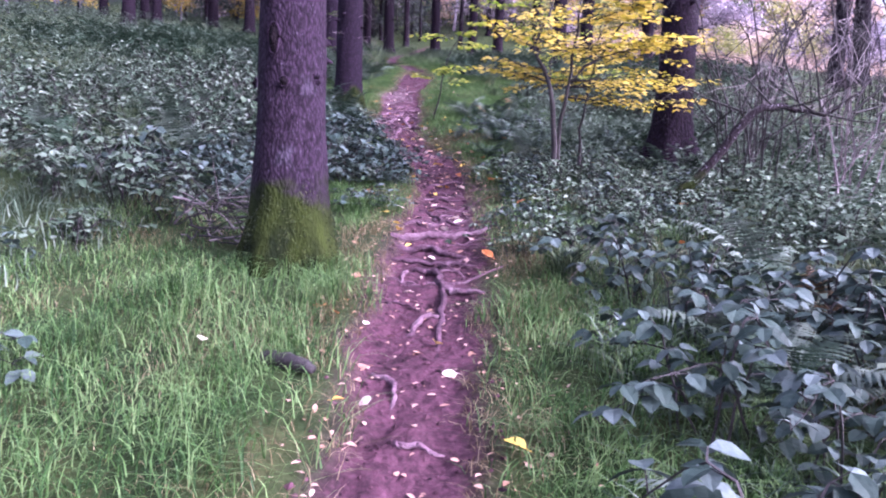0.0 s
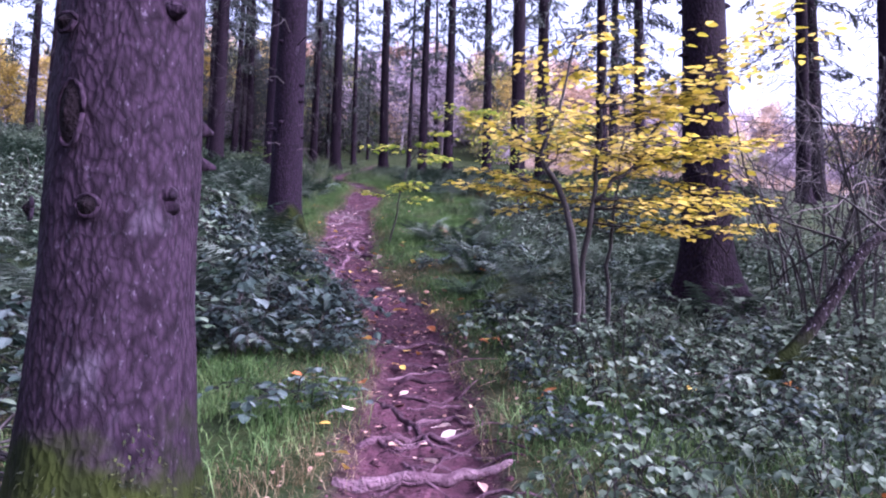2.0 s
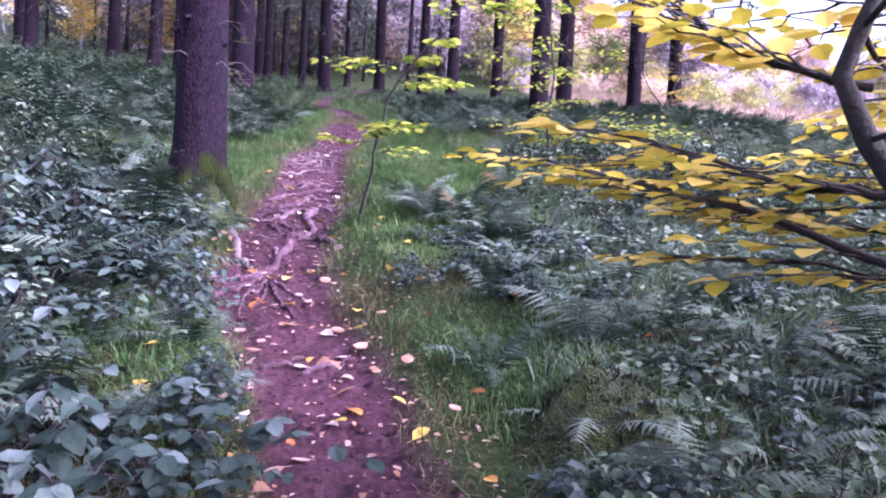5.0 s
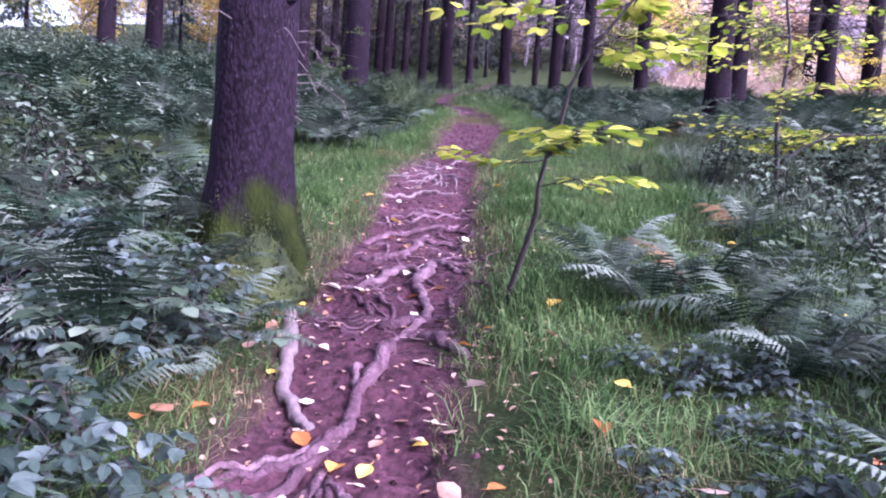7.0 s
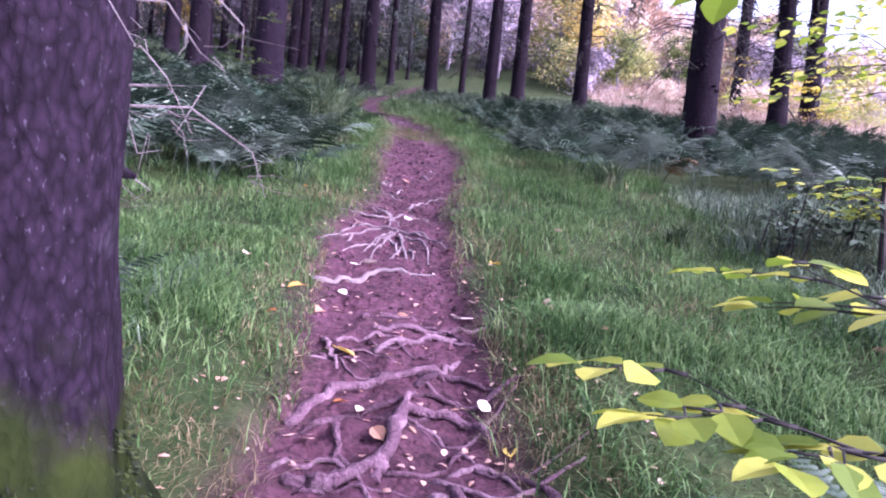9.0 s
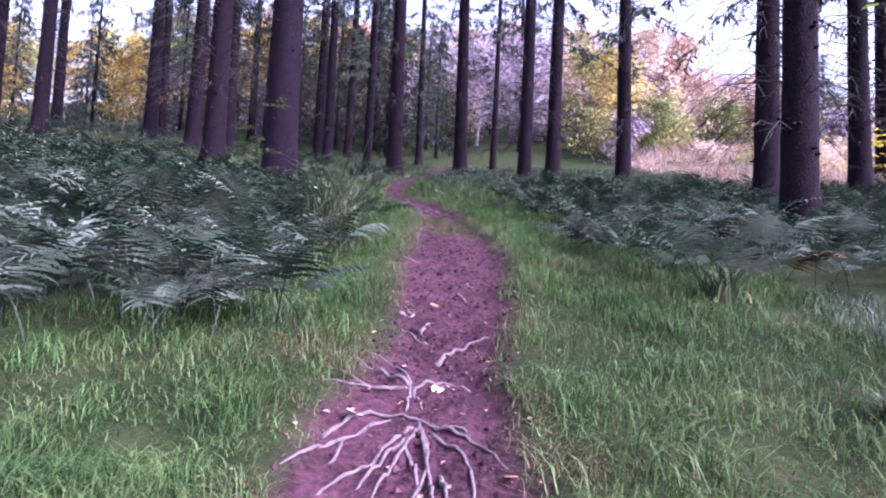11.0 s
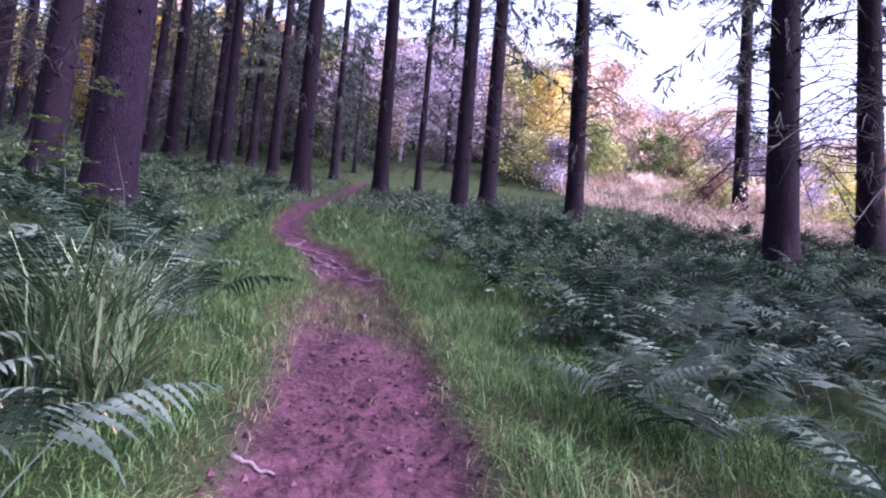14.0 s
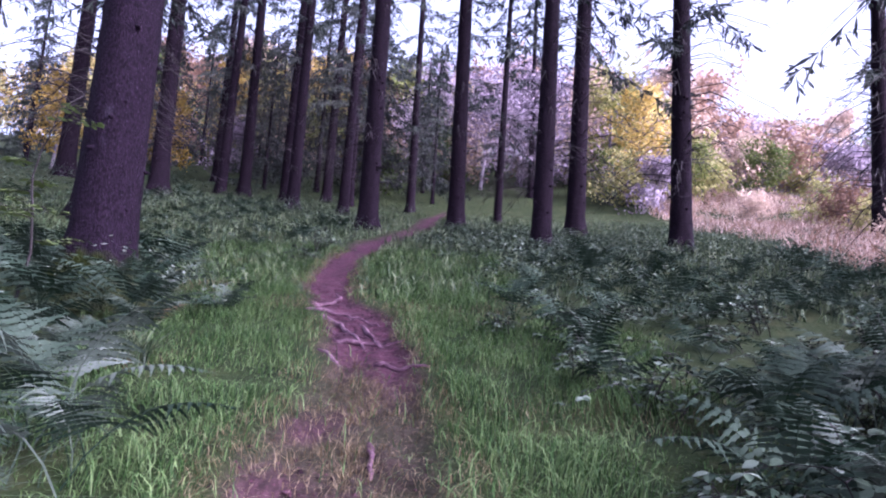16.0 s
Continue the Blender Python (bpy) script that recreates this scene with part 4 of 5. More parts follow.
# roots like steps over the lower path, and thin ones farther up
LOWER = (
    (.034, (-.46, -.03), (-.14, .02), (.10, .05), (.36, .09)), (.030, (-.38, -.29), (-.11, -.28), (.07, -.40), (.30, -.50)), (.020, (-.37, 1.06), (-.19, .72), (-.01, .36)), (.016, (-.44, 2.12), (-.1, 2.25), (.12, 1.91)),
    (.018, (-.38, 1.73), (.10, 1.71)), (.018, (-.30, 1.42), (.12, 1.43)), (.018, (-.42, .33), (-.13, .5), (.1, .42)), (.026, (-.14, -.74), (.01, -.82), (.09, -1.11), (.14, -1.5), (.17, -2.0)), (.022, (.09, -1.11), (.22, -1.19), (.38, -1.23)),
    (.016, (-.2, -.72), (-.2, -.98)), (.018, (-.03, -1.77), (.16, -1.50)), (.018, (-.35, -.55), (.03, -.62), (.30, -.66)), (.016, (-.12, -2.23), (.01, -2.33), (.03, -2.53)), (.014, (.10, -2.80), (.30, -2.78)))
UPPER = (
    (.018, (-1.06, 4.01), (-.87, 4.06)), (.018, (-.82, 3.99), (-.68, 4.07), (-.59, 4.25)), (.022, (-4.16, 20.08), (-3.73, 19.66), (-3.38, 19.02)), (.022, (-4.47, 20.59), (-4.27, 21.0), (-4.5, 21.6)), (.024, (-3.75, 19.2), (-3.1, 19.35)),
    (.024, (-3.68, 19.91), (-3.28, 19.21)), (.020, (-3.2, 18.6), (-2.75, 18.5)), (.018, (-2.88, 17.24), (-2.76, 16.83)), (.018, (-3.5, 18.59), (-3.75, 18.78)), (.022, (-4.4, 20.2), (-3.9, 20.25), (-3.5, 20.0)), (.020, (-3.95, 19.6), (-3.5, 19.55)))
for radius, *ctrl in WEB + WEB_FINE + FAN + LOWER + UPPER:
    root(ctrl, radius * 1.15, M_ROOTP if radius == .038 else M_ROOT)
for i in range(64):
    y = random.uniform(6.4, 9.0) if i < 40 else random.uniform(-1.8, 2.2)
    l, r = float(np.interp(y, PATH_Y, PATH_L)), float(np.interp(y, PATH_Y, PATH_R))
    x = random.uniform(l, r - 0.2)
    w = random.uniform(0.2, 0.6)
    root([(x, y), (x + w * 0.5, y + random.uniform(-0.15, 0.15)), (x + w, y + random.uniform(-0.25, 0.25))], random.uniform(0.006, 0.015))
PALE = (
    [(-2.59, 9.47), (-2.38, 9.59), (-2.22, 9.75), (-1.86, 9.81)], [(-2.38, 11.14), (-2.58, 11.03), (-2.91, 11.17)], [(-2.38, 11.14), (-2.60, 11.27), (-2.83, 11.35)],
    [(-2.38, 11.14), (-2.34, 10.78)], [(-2.38, 11.14), (-2.26, 10.82)], [(-2.67, 10.46), (-2.52, 10.71), (-2.26, 10.70), (-2.0, 10.6)], [(-2.26, 10.70), (-2.14, 10.24), (-2.08, 9.98)],
    [(-2.29, 10.52), (-2.36, 10.33), (-2.42, 10.10)], [(-2.29, 10.48), (-2.17, 10.17)], [(-2.10, 10.28), (-2.03, 10.01)], [(-2.56, 10.44), (-2.56, 10.21)], [(-2.63, 12.11), (-2.40, 11.85)])
PALE_FINE = (
    [(-2.28, 10.66), (-2.42, 10.3), (-2.58, 9.98)], [(-2.26, 10.66), (-2.3, 10.3), (-2.36, 9.92)], [(-2.24, 10.66), (-2.16, 10.3), (-2.2, 9.9)], [(-2.2, 10.66), (-2.0, 10.35), (-1.93, 10.05)], [(-2.2, 10.7), (-1.95, 10.5), (-1.82, 10.3)],
    [(-2.4, 10.7), (-2.62, 10.4), (-2.74, 10.15)], [(-2.38, 11.14), (-2.7, 10.98), (-2.95, 10.95)], [(-2.38, 11.14), (-2.5, 11.4), (-2.72, 11.5)], [(-2.36, 11.1), (-2.2, 11.2), (-2.05, 11.15)])
for c in PALE_FINE:
    root(c, 0.011, M_ROOTP, "pale worn root fanning over the earth path")
for i, c in enumerate(PALE):
    root(c, 0.023 if i == 0 else 0.012, M_ROOTP, "pale worn root fanning over the earth path")
STICKS = ([(-2.29, 11.48), (-2.17, 11.77), (-2.0, 11.97)], [(-2.70, 12.34), (-2.61, 12.46), (-2.70, 12.59)], [(-2.48, 12.05), (-2.44, 12.37)], [(-2.34, 13.08), (-2.17, 12.78)], [(-2.28, 13.44), (-2.20, 13.23)], [(-3.05, 14.3), (-2.85, 14.28)])
for c in STICKS:
    tagged(root(c, 0.014, M_ROOTP, name="fallen_stick", sink=0.1), "short broken stick lying on the path", "stick", "sticks on the path")

# ---- fallen leaves ----
def litter_leaf(seed, material):
    """One curled dead leaf with its stalk."""
    random.seed(seed)
    v, f = [], []
    leaf(v, f, Vector((0, 0, 0.006)), Vector((1, 0, 0.1)), Vector((0, 0.15, 1)), 0.075, 0.055, random.uniform(-0.2, 0.5), random.uniform(-0.15, 0.35))
    tube(v, f, [(0, 0, 0.006), (-0.02, 0.003, 0.004)], [0.0012, 0.0009], 3)
    me = bpy.data.meshes.new("fallen_leaf")
    me.from_pydata(v, [], f)
    me.materials.append(material)
    return me


LITTER = [litter_leaf(100 + i, M_FALL) for i in range(4)] + [litter_leaf(110 + i, M_FALLO) for i in range(2)]
random.seed(101)
count = 0
while count < 300:
    y = random.choice((random.uniform(-4, 2.5), random.uniform(-1, 3), random.uniform(2.5, 10), random.uniform(3, 7), random.uniform(4, 7.5), random.uniform(2.5, 9.5), random.uniform(-2.5, 13)))
    on = random.random() < 0.62
    l, r = float(np.interp(y, PATH_Y, PATH_L)), float(np.interp(y, PATH_Y, PATH_R))
    x = random.uniform(l, r) if on else random.choice((l - random.random() ** 2 * 0.8, r + random.random() ** 1.5 * 2.2))
    if y > 11.5 and random.random() < 0.75:
        continue
    k = random.choice((0, 1, 2, 3, 0, 1, 2, 3, 4, 5)) if on else random.choice((0, 1, 4, 5, 4))
    ob = new("fallen_leaf", LITTER[k])
    s = random.uniform(0.75, 1.5)
    ob.matrix_world = Matrix.Translation((x, y, gz(x, y) + (0.005 if on else 0.05))) @ Euler((random.uniform(-.35, .35), random.uniform(-.35, .35), random.uniform(0, 6.28))).to_matrix().to_4x4() @ Matrix.Diagonal((s, s, s, 1))
    tagged(ob, "pale pinkish fallen beech leaf on the ground" if k < 4 else "orange-yellow fallen beech leaf on the ground", "leaf", "fallen leaves")
    count += 1

v, f = [], []
for i in range(1500):
    y = random.choice((random.uniform(-4.5, 3), random.uniform(2, 10), random.uniform(2, 10), random.uniform(-4, 13)))
    x = random.uniform(float(np.interp(y, PATH_Y, PATH_L)) - 0.3, float(np.interp(y, PATH_Y, PATH_R)) + 0.5)
    leaf(v, f, Vector((x, y, gz(x, y) + 0.008)), Vector((random.uniform(-1, 1), random.uniform(-1, 1), random.uniform(-0.1, 0.3))), Vector((0, 0, 1)) + rv(0.3), random.uniform(0.02, 0.05), random.uniform(0.015, 0.03))
tagged(link("leaf_litter", v, f, M_FALL), "scattered small pale dead leaves on the path", "leaf litter", kind="stuff")

v, f = [], []
for i in range(5200):
    y = random.choice((random.uniform(-5, 3), random.uniform(2, 10), random.uniform(9, 17), random.uniform(11, 16)))
    x = random.uniform(float(np.interp(y, PATH_Y, PATH_L)) - 0.1, float(np.interp(y, PATH_Y, PATH_R)) + 0.1)
    c = Vector((x, y, gz(x, y)))
    r = random.uniform(0.005, 0.014) if random.random() < 0.85 else random.uniform(0.014, 0.028)
    b = len(v)
    v += [tuple(c + Vector(q) * r * random.uniform(0.7, 1.3)) for q in ((1, 0, 0), (0, 1, 0), (-1, 0, 0), (0, -1, 0), (0.1, 0, 0.8), (0, 0.1, -0.5))]
    f += [(b + k, b + (k + 1) % 4, b + 4) for k in range(4)] + [(b + (k + 1) % 4, b + k, b + 5) for k in range(4)]
tagged(link("earth_clods", v, f, M_CLOD), "loose crumbs of reddish earth on the path", "soil", kind="stuff")

# ---- ferns and brambles ----
def leaflet_strip(v, f, p, d, ax, ln, wid, teeth, sag):
    """One leaflet with saw-toothed edges, from p along d."""
    mid = [p + d * ln * k / teeth - Vector((0, 0, sag * ln * (k / teeth) ** 2)) for k in range(teeth + 1)]
    for k in range(teeth):
        h0, h1 = wid * (1 - k / teeth) ** 0.7, wid * (1 - (k + 0.8) / teeth) ** 0.7
        for s in (1, -1):
            b = len(v)
            tip = mid[k].lerp(mid[k + 1], 0.75) + ax * s * h1 + Vector((0, 0, -0.15 * h1))
            for q in (mid[k], mid[k + 1], tip, mid[k] + ax * s * h0 * 0.55):
                v.append((q.x, q.y, q.z))
            f.append((b, b + 1, b + 2, b + 3) if s < 0 else (b, b + 3, b + 2, b + 1))


def frond_mesh(seed, pairs, teeth, material, length=1.0, bracken=False):
    """One frond along +x: a low arching fern, or bracken with a bare stalk and a triangular blade."""
    random.seed(seed)
    v, f = [], []
    bow = random.uniform(-0.10, 0.10)
    def spine(u):
        if bracken:
            return Vector((length * (0.14 * u + 0.56 * u * u), bow * u * u, length * (1.22 * u - 0.60 * u * u)))
        return Vector((length * u * (1 - 0.12 * u), 0.04 * math.sin(u * 3 + seed), length * (0.62 * u - 0.62 * u * u)))
    tube(v, f, [spine(u) for u in np.linspace(0, 1, 7)], [0.006 * (1 - 0.8 * u) for u in np.linspace(0, 1, 7)], 3)
    first = 0.36 if bracken else 0.16
    for i in range(pairs):
        u = first + (0.98 - first) * i / pairs
        t = (u - first) / (1 - first)
        if bracken:
            w = length * 0.34 * (1 - t) ** 0.85 * min(1.0, 0.7 + 3 * t)
        else:
            w = length * 0.24 * math.sin(math.pi * (0.12 + 0.88 * u)) ** 0.7 * (1.1 - 0.6 * u)
        p = spine(u)
        ax = (spine(min(1.0, u + 0.02)) - spine(u - 0.02)).normalized()
        for s in (-1, 1):
            d = (ax * random.uniform(0.25, 0.5) + Vector((0, s, random.uniform(-0.30, 0.10)))).normalized()
            leaflet_strip(v, f, p, d, ax, w * random.uniform(0.8, 1.1), length * (1 - first) / pairs * 0.46, teeth, random.uniform(0.1, 0.4))
    me = bpy.data.meshes.new("frond")
    me.from_pydata(v, [], f)
    me.materials.append(material)
    return me


FINE = [frond_mesh(200 + i, 19, 6, M_FERN) for i in range(4)]
BROWN = frond_mesh(210, 18, 4, M_FERNB)
STALKED = [frond_mesh(230 + i, 13, 6, M_FERN, 1.0, True) for i in range(5)]
STALKED_FAR = [frond_mesh(240 + i, 10, 3, M_FERN, 1.0, True) for i in range(3)]
ROUGH = [frond_mesh(220 + i, 15, 3, M_FERN) for i in range(2)]


def fern(x, y, size, n, fine=True, label="green fern with arching toothed fronds", flat=0.0, group="ferns"):
    ob = empty("fern", x, y, gz(x, y) - 0.02, label=label, category="fern", group=group)
    a0 = random.uniform(0, 6.28)
    tall = group == "bracken"
    for i in range(n):
        me = random.choice(STALKED if tall else FINE if fine else ROUGH)
        if random.random() < 0.012:
            me = BROWN
        fr = new("frond", me)
        fr.parent = ob
        s = size * random.uniform(0.7, 1.1)
        if tall:
            fr.location = (random.uniform(-0.22, 0.22), random.uniform(-0.22, 0.22), 0)
            s *= 0.92
        fr.rotation_euler = (random.uniform(-0.3, 0.3), random.uniform(-0.25, 0.30) if tall else random.uniform(-0.75, -0.05) + flat, a0 + 6.28 * i / n + random.uniform(-0.3, 0.3))
        fr.scale = (s, s, s)
    return ob


def bramble_mesh(seed, leaves, spread, height, size, material):
    """Arching canes with leaves in threes."""
    random.seed(seed)
    sv, sf, lv, lf = [], [], [], []
    while len(lf) < leaves * 8:
        a = random.uniform(0, 6.28)
        L = spread * random.uniform(0.5, 1.2)
        b = rv(0.25 * spread)
        h = height * random.uniform(0.45, 1.1)
        pts = curve_points([(b.x, b.y, -0.05), (b.x + math.cos(a) * L * 0.35, b.y + math.sin(a) * L * 0.35, h), (b.x + math.cos(a) * L, b.y + math.sin(a) * L, h * random.uniform(0.3, 0.9))], 9, 0.015)
        tube(sv, sf, pts, [0.006 * (1 - 0.7 * i / 9) for i in range(10)], 3)
        for p in pts[2:]:
            d = rv(1)
            d.z = random.uniform(0.0, 0.5)
            d.normalize()
            q = p + d * size * 0.7
            tube(sv, sf, [p, q], [0.003, 0.002], 3)
            s = d.cross(Vector((0, 0, 1)))
            for e in (d, d * 0.25 + s, d * 0.25 - s):
                e = Vector((e.x, e.y, random.uniform(-0.35, 0.1)))
                k = size * random.uniform(0.75, 1.2)
                leaf(lv, lf, q, e, Vector((0, 0, 1)) + rv(0.45), k, k * 0.72, 0.2, 0.3)
    ms = bpy.data.meshes.new("cane_tangle")
    ms.from_pydata(sv, [], sf)
    ms.materials.append(M_TWIG)
    ml = bpy.data.meshes.new("foliage")
    ml.from_pydata(lv, [], lf)
    ml.materials.append(material)
    return ms, ml


BIG = [bramble_mesh(300 + i, 150, 0.55, 0.5, 0.085, M_BRAM) for i in range(3)]
SMALL = [bramble_mesh(310 + i, 230, 0.6, 0.55, 0.062, M_HEATH) for i in range(4)]


def bramble(x, y, s, small=False, sz=1.0):
    ob = empty("bramble_bush", x, y, gz(x, y) - 0.03, category="bramble", group="brambles",
               label="low grey-green thicket of small-leaved undergrowth" if small else "low bramble with broad blue-green leaves")
    for me in random.choice(SMALL if small else BIG):
        part = new(me.name, me)
        part.parent = ob
        tagged(part, kind="stuff")
    ob.rotation_euler = (0, 0, random.uniform(0, 6.28))
    ob.scale = (s, s, s * sz)
    return ob


FAR_LEAF, FAR_FROND = ([], []), ([], [])


def far_bramble(x, y, s=1.0, sz=0.8):
    v, f = FAR_LEAF
    z = gz(x, y)
    for i in range(170):
        a, r = random.uniform(0, 6.28), s * 0.75 * math.sqrt(random.random())
        h = s * sz * 0.6 * random.uniform(0.25, 1.0) * (1.15 - 0.6 * r / (0.75 * s))
        d = rv(1)
        d.z = random.uniform(-0.4, 0.3)
        leaf4(v, f, Vector((x + math.cos(a) * r, y + math.sin(a) * r, z + h)), d, Vector((0, 0, 1)) + rv(0.6), random.uniform(0.05, 0.10), random.uniform(0.03, 0.055))


def far_fern(x, y, size, n):
    v, f = FAR_FROND
    z = gz(x, y)
    a0 = random.uniform(0, 6.28)
    for i in range(n):
        me = random.choice(STALKED_FAR)
        s = size * random.uniform(0.6, 0.95)
        m = Matrix.Translation((x, y, z - 0.02)) @ Euler((random.uniform(-0.3, 0.3), random.uniform(-0.25, 0.30), a0 + 6.28 * i / n)).to_matrix().to_4x4() @ Matrix.Diagonal((s, s, s, 1))
        b = len(v)
        v += [tuple(m @ q.co) for q in me.vertices]
        f += [tuple(b + k for k in p.vertices) for p in me.polygons]


def clear(x, y, gap):
    """Whether a place keeps that distance from the path."""
    return x < float(np.interp(y, PATH_Y, PATH_L)) - gap or x > float(np.interp(y, PATH_Y, PATH_R)) + gap


def scatter(n, x0, x1, y0, y1, gap, fn, apart=0.3):
    done = []
    tries = 0
    while len(done) < n and tries < n * 40:
        tries += 1
        x, y = random.uniform(x0, x1), random.uniform(y0, y1)
        if clear(x, y, gap) and all((x - a) ** 2 + (y - b) ** 2 > apart ** 2 for a, b in done) and (x + 1.03) ** 2 + (y + 0.85) ** 2 > 0.4 and (x + 4.05) ** 2 + (y - 14.75) ** 2 > 0.3:
            done.append((x, y))
            fn(x, y)


def mound(x, y):
    bramble(x, y, random.uniform(0.8, 1.4), True, random.uniform(0.55, 1.35))


random.seed(401)
# higher side, by the start of the path
scatter(7, -3.6, -1.9, -4.6, -1.6, 0.9, lambda x, y: bramble(x, y, random.uniform(0.7, 1.0)), 0.45)
scatter(74, -7.0, -2.0, -1.0, 8.5, 0.8, mound, 0.42)
scatter(34, -7.0, -1.9, 0.5, 8.5, 0.7, lambda x, y: fern(x, y, random.uniform(0.7, 1.0), 7, True, "tall fern standing out of the undergrowth", group="bracken"), 0.5)
scatter(50, -11, -6, -2, 10, 0.8, lambda x, y: far_bramble(x, y, random.uniform(1, 1.5)), 0.5)
scatter(170, -20, -4, 0, 22, 1.7, lambda x, y: far_bramble(x, y, random.uniform(1.2, 1.9)), 0.6)
scatter(27, -3.2, -0.7, 0.4, 5.2, 0.22, lambda x, y: bramble(x, y, random.uniform(0.65, 1.1), False, random.uniform(0.6, 1.35)), 0.34)
scatter(30, -5.0, -1.5, 1.2, 6.8, 0.45, lambda x, y: fern(x, y, random.uniform(0.6, 0.95), 8), 0.36)
scatter(15, -3.6, -2.1, 4.3, 6.7, 0.2, lambda x, y: fern(x, y, random.uniform(0.5, 0.75), 8), 0.28)
scatter(18, -3.2, -1.8, 4.2, 6.5, 0.16, lambda x, y: bramble(x, y, random.uniform(0.6, 0.8)), 0.26)
scatter(20, -2.2, -0.6, 1.2, 5.0, 0.12, lambda x, y: bramble(x, y, random.uniform(0.4, 0.65), False, random.uniform(0.7, 1.2)), 0.26)
scatter(12, -2.4, -0.8, 1.5, 5.0, 0.15, lambda x, y: fern(x, y, random.uniform(0.4, 0.6), 8), 0.3)
# lower side
scatter(22, 1.05, 3.8, -4.4, -1.3, 0.65, lambda x, y: bramble(x, y, random.uniform(0.8, 1.1)), 0.4)
scatter(22, 1.1, 4.2, -4.2, -0.4, 0.75, lambda x, y: fern(x, y, random.uniform(0.6, 0.9), 8), 0.4)
scatter(44, 0.4, 3.6, -1.0, 2.6, 0.28, lambda x, y: bramble(x, y, random.uniform(0.5, 0.85), True), 0.3)
scatter(10, 0.4, 2.4, 0.2, 2.6, 0.3, lambda x, y: bramble(x, y, random.uniform(0.5, 0.7)), 0.4)
scatter(110, 2.4, 11, -3, 11, 1.6, lambda x, y: far_bramble(x, y, random.uniform(0.8, 1.3)), 0.5)
scatter(26, 0.1, 3.2, 2.3, 6.4, 0.45, lambda x, y: fern(x, y, random.uniform(0.5, 0.8), 8), 0.34)
scatter(13, -0.4, 2.6, 2.6, 6.4, 0.3, lambda x, y: bramble(x, y, random.uniform(0.4, 0.6)), 0.36)
scatter(16, 1.0, 5, 4.5, 11, 1.4, mound, 0.5)
scatter(16, -1.0, 1.2, 4.3, 6.3, 0.22, lambda x, y: bramble(x, y, random.uniform(0.3, 0.5), False, 0.8), 0.22)
scatter(7, 0.2, 1.6, 5.6, 8.2, 0.6, lambda x, y: fern(x, y, random.uniform(0.5, 0.75), 8), 0.3)
for x, y in ((-0.25, 6.9), (0.05, 7.15), (-0.45, 7.25), (0.2, 6.7)):
    fern(x, y, 0.72, 12)
scatter(14, 0.6, 4.5, 7.5, 12.5, 1.6, mound, 0.6)
scatter(14, 1.6, 8, 9, 15, 2.2, lambda x, y: fern(x, y, random.uniform(0.7, 1.0), 7, False, group="bracken"), 0.6)
# bracken banks on both sides of the upper path
BRACKEN = "dense bracken with grey-green arching fronds"
scatter(66, -7.5, -3.4, 10.9, 16.8, 0.8, lambda x, y: fern(x, y, random.uniform(0.85, 1.2), 9, True, BRACKEN, group="bracken"), 0.36)
scatter(110, -14, -5.2, 9.5, 22, 1.9, lambda x, y: far_fern(x, y, random.uniform(0.95, 1.3), 8), 0.55)
scatter(64, -1.0, 4.5, 12.9, 17.8, 1.0, lambda x, y: fern(x, y, random.uniform(0.75, 1.1), 9, True, BRACKEN, group="bracken"), 0.36)
scatter(120, -2.2, 9, 16, 26, 1.1, lambda x, y: far_fern(x, y, random.uniform(0.7, 1.0), 7), 0.55)
scatter(44, -2.4, 3.5, 15.5, 20.5, 0.9, lambda x, y: bramble(x, y, random.uniform(0.7, 1.0), True, 0.8), 0.42)
scatter(60, -2.4, 8, 20, 27, 1.0, lambda x, y: far_bramble(x, y, random.uniform(0.7, 1.0), 0.7), 0.45)
scatter(60, 0.7, 6, 2.0, 8.5, 0.9, lambda x, y: far_bramble(x, y, random.uniform(0.5, 0.8), 0.6), 0.3)
scatter(20, -8.5, -4.6, 16.5, 24, 0.9, lambda x, y: fern(x, y, random.uniform(0.6, 0.85), 8, True, "fern among the grass below the spruce"), 0.5)
scatter(60, -14, -5, 22, 34, 0.9, lambda x, y: far_fern(x, y, random.uniform(0.6, 0.9), 6), 0.6)
scatter(130, -5, 14, 25, 38, 0.9, lambda x, y: far_bramble(x, y, random.uniform(0.7, 1.2), 0.6), 0.6)
scatter(170, -30, -6, 20, 46, 0.9, lambda x, y: far_bramble(x, y, random.uniform(1.0, 1.8), 0.6), 0.7)
scatter(40, -5.5, 1, 24, 33, 0.5, lambda x, y: far_bramble(x, y, 0.7, 0.5), 0.5)
for x, y, k in ((-1.15, 14.9, .8), (-0.75, 14.5, .75), (-0.7, 15.3, .85), (-4.0, 12.4, .9), (-4.3, 11.9, .95), (-3.9, 13.2, .8)):
    fern(x, y, k, 11, True, BRACKEN, group="bracken")
for x, y in ((-4.1, 30.5), (-6.1, 25.2), (-5.9, 23.6)):
    bramble(x, y, 1.0, True, 0.8)


tagged(link("far_undergrowth", *FAR_LEAF, M_HEATH), "grey-green thicket of brambles under the trees", "undergrowth", kind="stuff")
tagged(link("far_bracken", *FAR_FROND, M_FERN), "bank of grey-green bracken under the trees", "bracken", kind="stuff")

